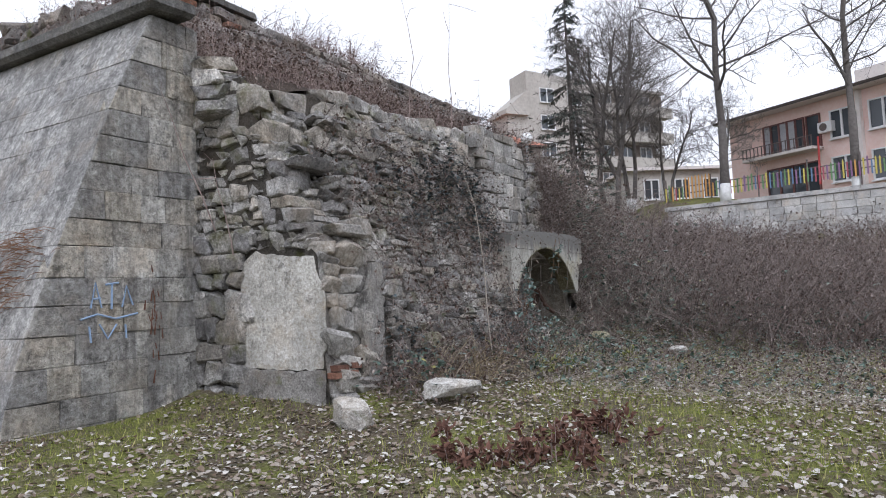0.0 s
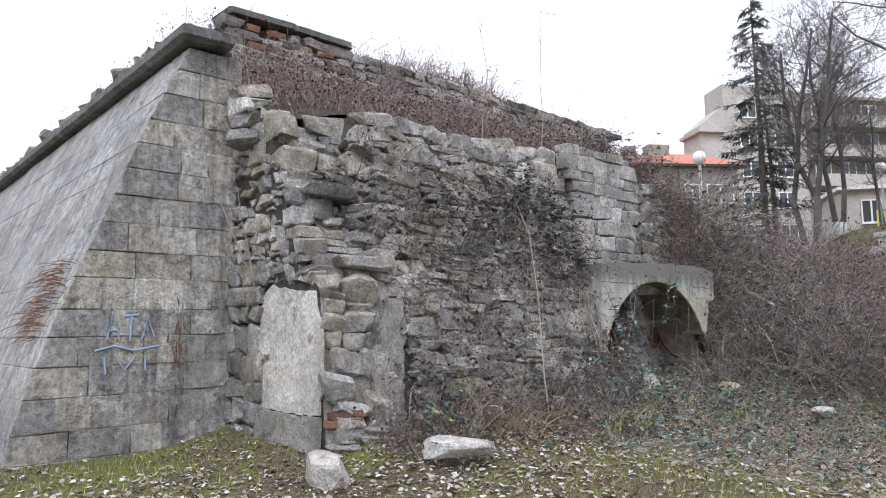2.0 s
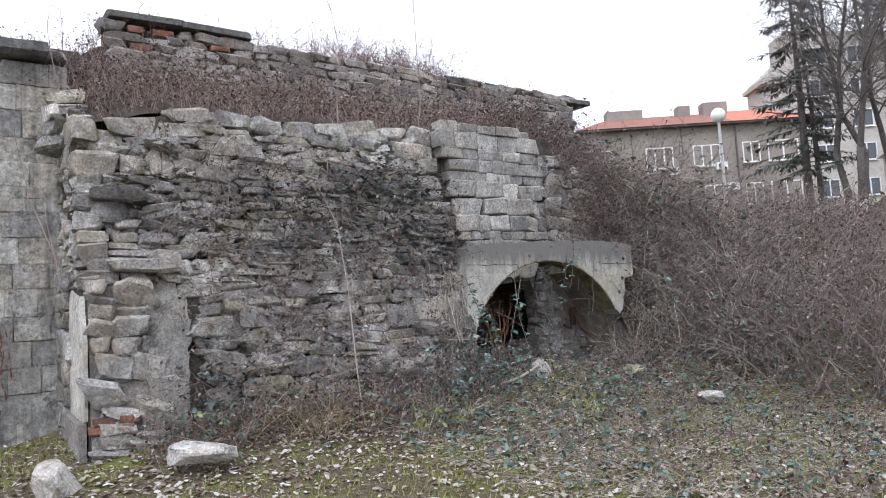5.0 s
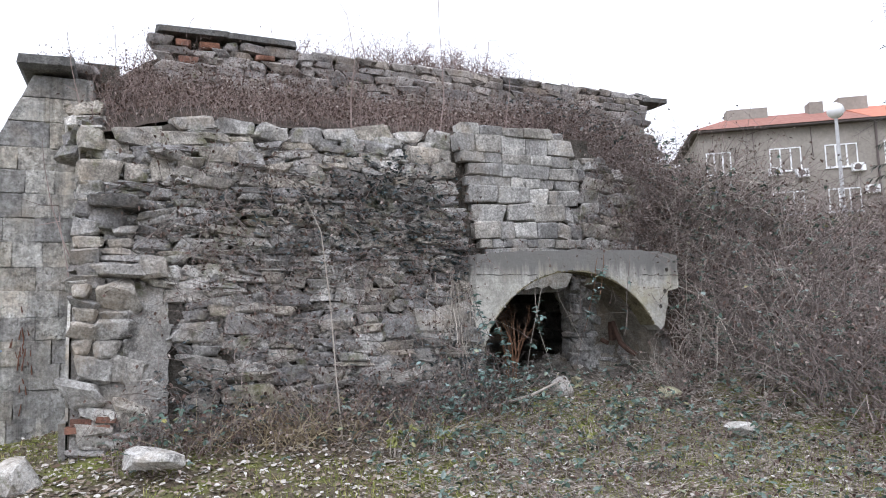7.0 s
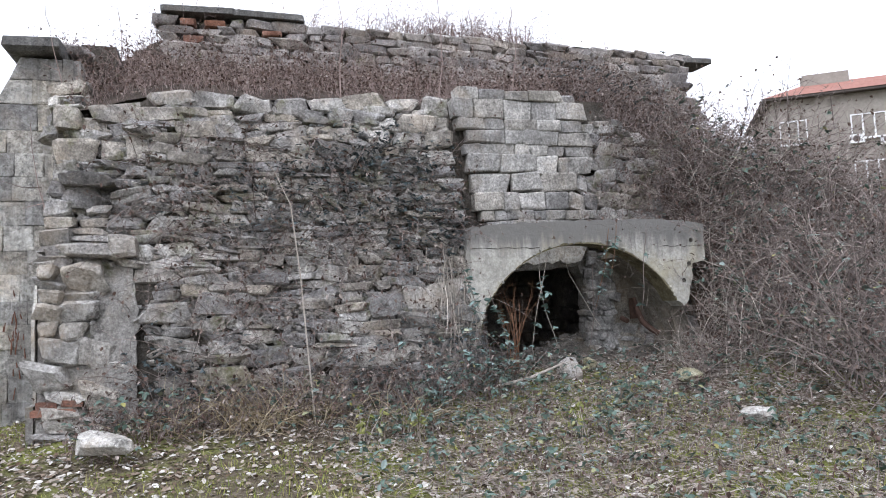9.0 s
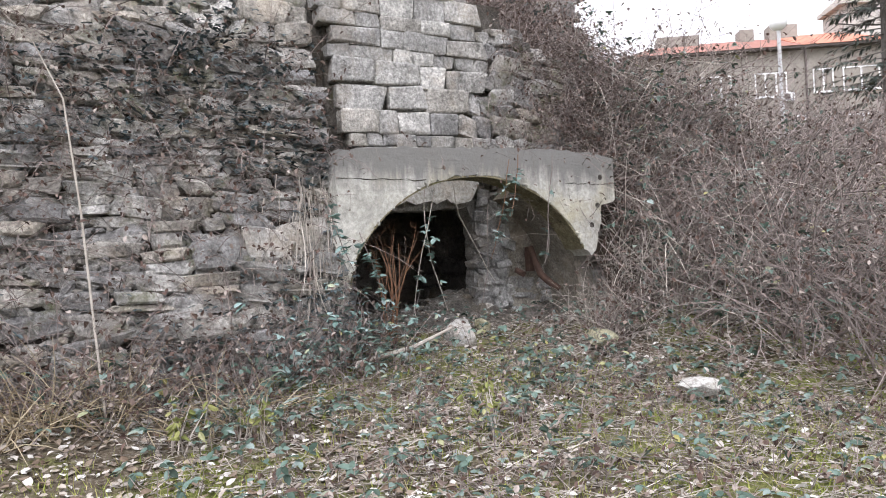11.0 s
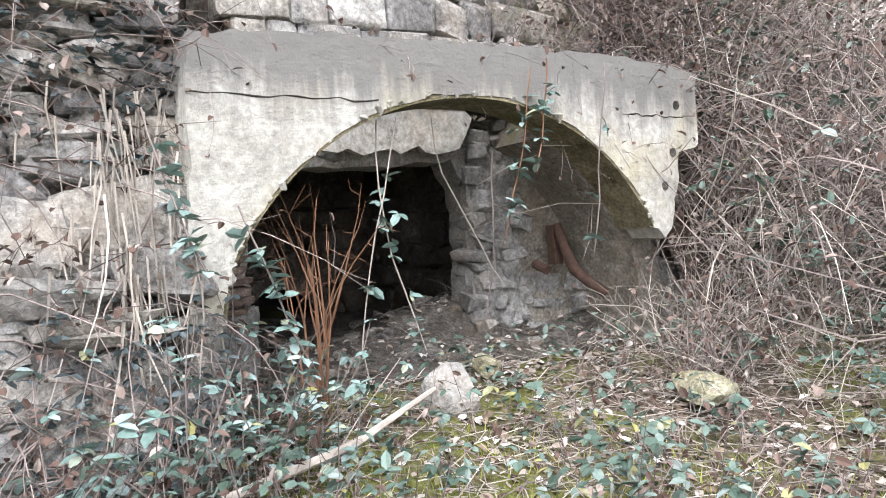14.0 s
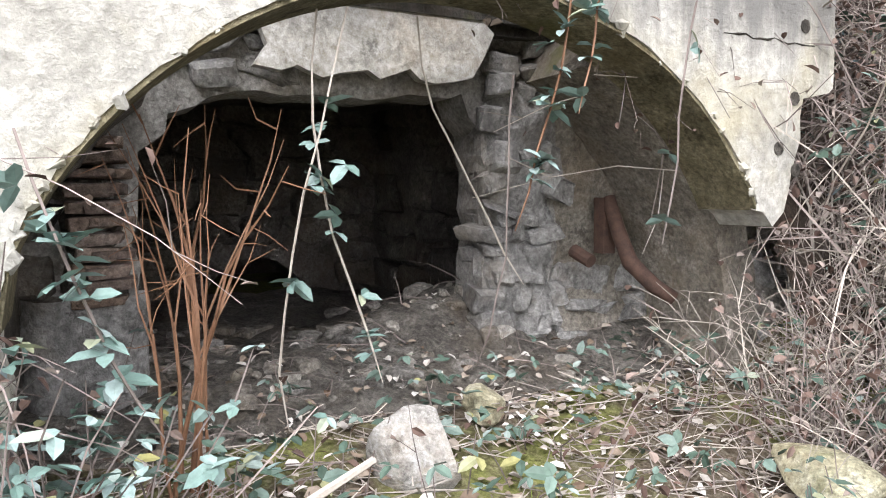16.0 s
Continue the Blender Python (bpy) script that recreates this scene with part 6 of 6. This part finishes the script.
for i in range(9000):
    s, e = r4.uniform(9, 17), r4.uniform(0.0, 5.7)
    p0 = lw(s, e, 0)
    z = ground_z(p0.x, p0.y)
    a = r4.uniform(0, 6.283)
    ln = r4.uniform(0.08, 0.3)
    straw.tube([(p0.x, p0.y, z + 0.01), (p0.x + ln * math.cos(a), p0.y + ln * math.sin(a), z + r4.uniform(0.01, 0.08))], [0.0035, 0.002], 3, cap=False)
thing("fallen_leaves", lit, M_LITTER, "pale curled fallen leaves scattered over the grass", "leaf litter", kind="stuff")
thing("grass", gra, M_GRASS, "short green and yellowing meadow grass", "grass", kind="stuff")
thing("straw", straw, M_CANE_PALE, "broken dry stalks lying on the ground", "straw", kind="stuff")

# withered dock clumps in the meadow
def dock(x, y, n, spread, seed):
    r = np.random.default_rng(seed)
    ob = thing("withered_weed", None, None, "withered dark brown weed clump in the meadow", "weed", "withered weeds", matrix=Matrix.Translation((x, y, ground_z(x, y))))
    st, lf = Bag(), Bag()
    for i in range(n):
        px, py_ = r.normal(0, spread), r.normal(0, spread * 0.6)
        h = r.uniform(0.12, 0.38)
        pts = arc((px, py_, ground_z(x + px, y + py_) - ground_z(x, y)), (r.normal(0, 0.3), r.normal(0, 0.3), 1), h, 0.1, r, 3)
        st.tube(pts, [0.006, 0.005, 0.004, 0.002], 3, cap=False)
        for k in range(9):
            q = pts[r.integers(0, 3)].lerp(pts[3], r.random())
            lf.leaf(q, r.normal(0, 1, 3), r.normal(0, 1, 3), r.uniform(0.05, 0.11), r.uniform(0.03, 0.06), 0.4)
    part("stem_cluster", st, M_WEED, ob, kind="stuff")
    part("leaves", lf, plain_mat("withered_leaf", (0.075, 0.036, 0.026), (0.17, 0.09, 0.065), 20, 0.9, 0, island=True), ob, kind="stuff")


dock(0.55, 5.9, 26, 0.3, 51)
dock(1.25, 6.4, 22, 0.28, 52)
dock(1.45, 7.0, 10, 0.1, 53)
dock(0.1, 6.1, 12, 0.2, 54)


# leafy bramble shoots at the frame's foot
sh, shl = Bag(), Bag()
for i in range(70):
    s, e = r4.normal(10.85, 0.42), r4.uniform(4.6, 5.15)
    if s > 11.5:
        continue
    p0 = lw(s, e, 0)
    z = ground_z(p0.x, p0.y)
    pts = arc((p0.x, p0.y, z), (r4.normal(0, 0.3), r4.normal(0, 0.3), 1), r4.uniform(0.3, 1.0), 0.12, r4, 4)
    sh.tube(pts, [0.004, 0.004, 0.003, 0.003, 0.002], 3, cap=False)
    for k in range(4):
        q = pts[r4.integers(1, 5)]
        trifoliate(shl, q + Vector(r4.normal(0, 0.03, 3)), r4.normal(0, 1, 3), r4.uniform(0.05, 0.085), r4)
ob = thing("bramble_shoots", sh, M_CANE, "leafy bramble shoots at the foot of the frame", "brambles", kind="stuff")
part("leaves", shl, M_SPRAY, ob, kind="stuff")


# ---- rocks ----
def rock(name, x, y, z, size, mat, label, seed, turn=0.0):
    bm = bmesh.new()
    bmesh.ops.create_icosphere(bm, subdivisions=3, radius=0.5)
    off = Vector((seed * 3.1, seed * 1.7, seed))
    rr = np.random.default_rng(900 + seed)
    cuts = [(Vector(rr.normal(0, 1, 3)).normalized(), rr.uniform(0.26, 0.4)) for _ in range(11)]
    for v in bm.verts:
        n1 = noise.noise(v.co * 1.6 + off) * 0.3 + noise.noise(v.co * 4 + off) * 0.1
        c = v.co.copy()
        for ax in range(3):
            c[ax] = max(-0.4, min(0.41, c[ax]))
        c = c * (1 + 0.8 * n1)
        for nv, dd in cuts:
            over = c.dot(nv) - dd
            if over > 0:
                c -= nv * over
        v.co = c * 1.2
    me = bpy.data.meshes.new(name)
    bm.to_mesh(me)
    bm.free()
    return thing(name, me, mat, label, "rock", matrix=Matrix.Translation((x, y, z)) @ Matrix.Rotation(turn, 4, "Z") @ Matrix.Diagonal((*size, 1)))


rock("boulder", -1.05, 7.32, 0.28, (0.44, 0.4, 0.38), M_WHITE_ROCK, "pale limestone boulder in the grass", 1, 0.3)
rock("fallen_slab", 0.0, 8.0, 0.42, (0.68, 0.3, 0.24), M_WHITE_ROCK, "pale fallen stone slab in dry weeds", 2, 0.25)
rock("foot_stone", 1.72, 13.3, 0.62, (0.36, 0.3, 0.34), M_WHITE_ROCK, "pale angular stone before the arch", 3, 0.6)
rock("lichen_rock", 2.98, 14.05, 0.5, (0.38, 0.27, 0.17), M_YELLOW_ROCK, "flat yellow lichened rock among brambles", 4, -0.5)
rock("small_rock", 1.4, 14.5, 0.75, (0.24, 0.2, 0.22), M_WHITE_ROCK, "small pale rock at the cellar's foot", 5)
rock("small_rock", 1.75, 13.75, 0.66, (0.2, 0.18, 0.16), M_YELLOW_ROCK, "small mossy rock at the cellar's foot", 6)
rock("small_rock", 4.15, 12.95, 0.25, (0.4, 0.26, 0.16), M_WHITE_ROCK, "flat pale rock in the leaves", 7, 0.4)
rock("small_rock", -1.6, 5.9, 0.06, (0.11, 0.09, 0.07), M_WHITE_ROCK, "small white stone in the grass", 9)
for i in range(130):
    s, e = r4.uniform(11.4, 13.5), 5.75 + 1.7 * r4.random() ** 1.3
    p = lw(s, e, 0)
    k = 0.03 + 0.1 * r4.random() ** 2.2
    rz = floor_z(s, e) + 0.05
    rock("rubble_stone", p.x, p.y, rz - 0.05, (k * 1.5, k * 1.2, k * 0.9), M_RUBBLE_BIT, "grey rubble stone on the cellar floor", 20 + i, r4.uniform(0, 3))["group"] = "cellar rubble"

# ---- in the arch: red stems, hanging vines, bramble sprays, rusty pipe ----
shrub = thing("red_shrub", None, None, "bare red-brown stems growing up before the cellar", "shrub")
for i in range(7):
    red = Bag()
    s0, lean = 11.5 + 0.02 * i, r4.normal(0.05, 0.07)
    p0 = lw(s0, 5.4 + r4.normal(0, 0.04), 0.45)
    up = LW.to_3x3() @ Vector((lean, r4.normal(0, 0.05), 1))
    rad = r4.uniform(0.006, 0.011)
    pts = arc(p0, up, r4.uniform(0.55, 0.75), 0.0, r4, 4, 0.05)
    red.tube(pts, [rad, rad, rad * 0.9, rad * 0.85, rad * 0.8], 6)
    for k in range(3):
        cane(red, pts[-1] if k else pts[3], (pts[-1] - pts[-2]).normalized() + LW.to_3x3() @ Vector((r4.normal(0.05, 0.3), r4.normal(0, 0.15), 0.25)), r4.uniform(0.4, 0.75), rad * 0.7, -0.03, r4, 2, n=4)
    part("stem", red, M_CANE_RED, shrub)


def hanging_vine(s, e, ztop, length, seed, leafy, mat=None):
    r = np.random.default_rng(seed)
    ob = thing("hanging_vine", None, None, "thin vine hanging before the dark cellar" if not leafy else "leafy bramble spray hanging from the arch", "vine", "hanging vines", matrix=Matrix.Translation(lw(s, e, ztop)))
    st, lf = Bag(), Bag()
    pts = arc((0, 0, 0), (r.normal(0, 0.12), r.normal(0, 0.12), -1), length, 0.03, r, 7, 0.1)
    st.tube(pts, [0.0045] * 7 + [0.002], 4, cap=False)
    part("stem", st, mat or M_CANE_PALE, ob)
    if leafy:
        for i in range(leafy):
            q = pts[r.integers(1, 7)].lerp(pts[7], r.random() * 0.3)
            trifoliate(lf, q + Vector(r.normal(0, 0.02, 3)), r.normal(0, 1, 3), r.uniform(0.07, 0.105), r)
        part("leaves", lf, M_SPRAY, ob, kind="stuff")


hanging_vine(12.02, 5.38, 2.15, 1.35, 61, 12)
hanging_vine(12.1, 5.3, 2.15, 1.5, 62, 4)
hanging_vine(12.45, 5.5, 2.2, 1.25, 63, 0)
hanging_vine(12.95, 5.15, 2.45, 1.1, 64, 16, M_CANE_RED)
hanging_vine(13.05, 5.12, 2.5, 0.7, 65, 10, M_CANE_RED)
hanging_vine(13.5, 5.1, 2.5, 1.2, 66, 3, M_CANE)
hanging_vine(12.85, 5.45, 2.0, 1.3, 67, 0, M_CANE)
hanging_vine(11.15, 5.1, 1.7, 0.9, 68, 16, M_CANE)
hanging_vine(10.75, 4.95, 2.1, 0.8, 69, 14, M_CANE)
pp = thing("rusty_pipe", None, None, "bent rusty iron pipe stuck in the cellar wall", "pipe", matrix=LW)
g = Bag()
g.tube([(13.8, 5.98, 1.5), (13.8, 5.9, 1.32), (13.83, 5.84, 1.16), (13.92, 5.76, 1.04), (14.0, 5.7, 0.97)], [0.036, 0.04, 0.044, 0.042, 0.042], 12)
part("pipe_bend", g.mesh("pipe_bend", True), M_RUST_DARK, pp)
part("bracket", box_bag(13.76, 13.84, 5.97, 6.05, 1.2, 1.5), M_RUST_DARK, pp)
g = Bag()
g.tube([(13.6, 6.02, 1.22), (13.62, 5.9, 1.17)], [0.038, 0.036], 10)
part("pipe_stub", g, M_RUST_DARK, pp)
log = Bag()
log.tube([lw(10.9, 4.75, 0.52), lw(11.5, 4.8, 0.6), lw(12.05, 5.0, 0.72)], [0.022, 0.02, 0.012], 6)
thing("fallen_branch", log, M_CANE_PALE, "pale fallen branch lying before the arch", "branch")

# long bare sapling before the wall, and yellow-green weeds
g = Bag()
g.tube([lw(8.92, 4.55, 0.15), lw(8.86, 4.6, 1.0), lw(8.8, 4.6, 1.9), lw(8.72, 4.65, 2.7), lw(8.55, 4.7, 3.1), lw(8.35, 4.7, 3.32)], [0.009, 0.0085, 0.008, 0.006, 0.004, 0.002], 6)
thing("bare_sapling", g, M_CANE_PALE, "long thin bare sapling before the wall", "sapling")
for x, y in ((1.35, 10.0), (1.7, 10.35), (2.9, 11.5)):
    ob = thing("yellow_weed", None, None, "yellow-green wilted weed at the wall's foot", "weed", "yellow weeds", matrix=Matrix.Translation((x, y, ground_z(x, y))))
    st, lf = Bag(), Bag()
    for i in range(9):
        pts = arc((r4.normal(0, 0.06), r4.normal(0, 0.06), 0), (r4.normal(0, 0.25), r4.normal(0, 0.25), 1), r4.uniform(0.25, 0.42), 0.05, r4, 3)
        st.tube(pts, [0.005, 0.005, 0.004, 0.002], 3, cap=False)
        for k in range(5):
            lf.leaf(pts[r4.integers(1, 3)].lerp(pts[3], r4.random()), Vector((r4.normal(0, 1), r4.normal(0, 1), -0.8)), r4.normal(0, 1, 3), r4.uniform(0.05, 0.09), 0.03, 0.3)
    part("stem_cluster", st, M_CANE_PALE, ob, kind="stuff")
    part("leaves", lf, bpy.data.materials.get("wilted_yellow_leaf") or leaf_mat("wilted_yellow_leaf", [(0.0, (0.12, 0.14, 0.04)), (1.0, (0.25, 0.25, 0.09))]), ob)
# dry tuft on the bastion's battered side
tuft = Bag()
for i in range(160):
    z = r4.uniform(1.5, 2.4)
    e = 8.0 + r4.normal(0, 0.25)
    pts = arc(lw(ridge_s(z), e, z), LW.to_3x3() @ Vector((-1, r4.normal(0, 0.5), 0.6)), r4.uniform(0.15, 0.4), 0.4, r4, 3)
    tuft.tube(pts, [0.004, 0.004, 0.003, 0.001], 3, cap=False)
thing("dry_tuft", tuft, M_CANE_RED, "tuft of rusty dry weeds growing from the bastion", "weeds", kind="stuff")
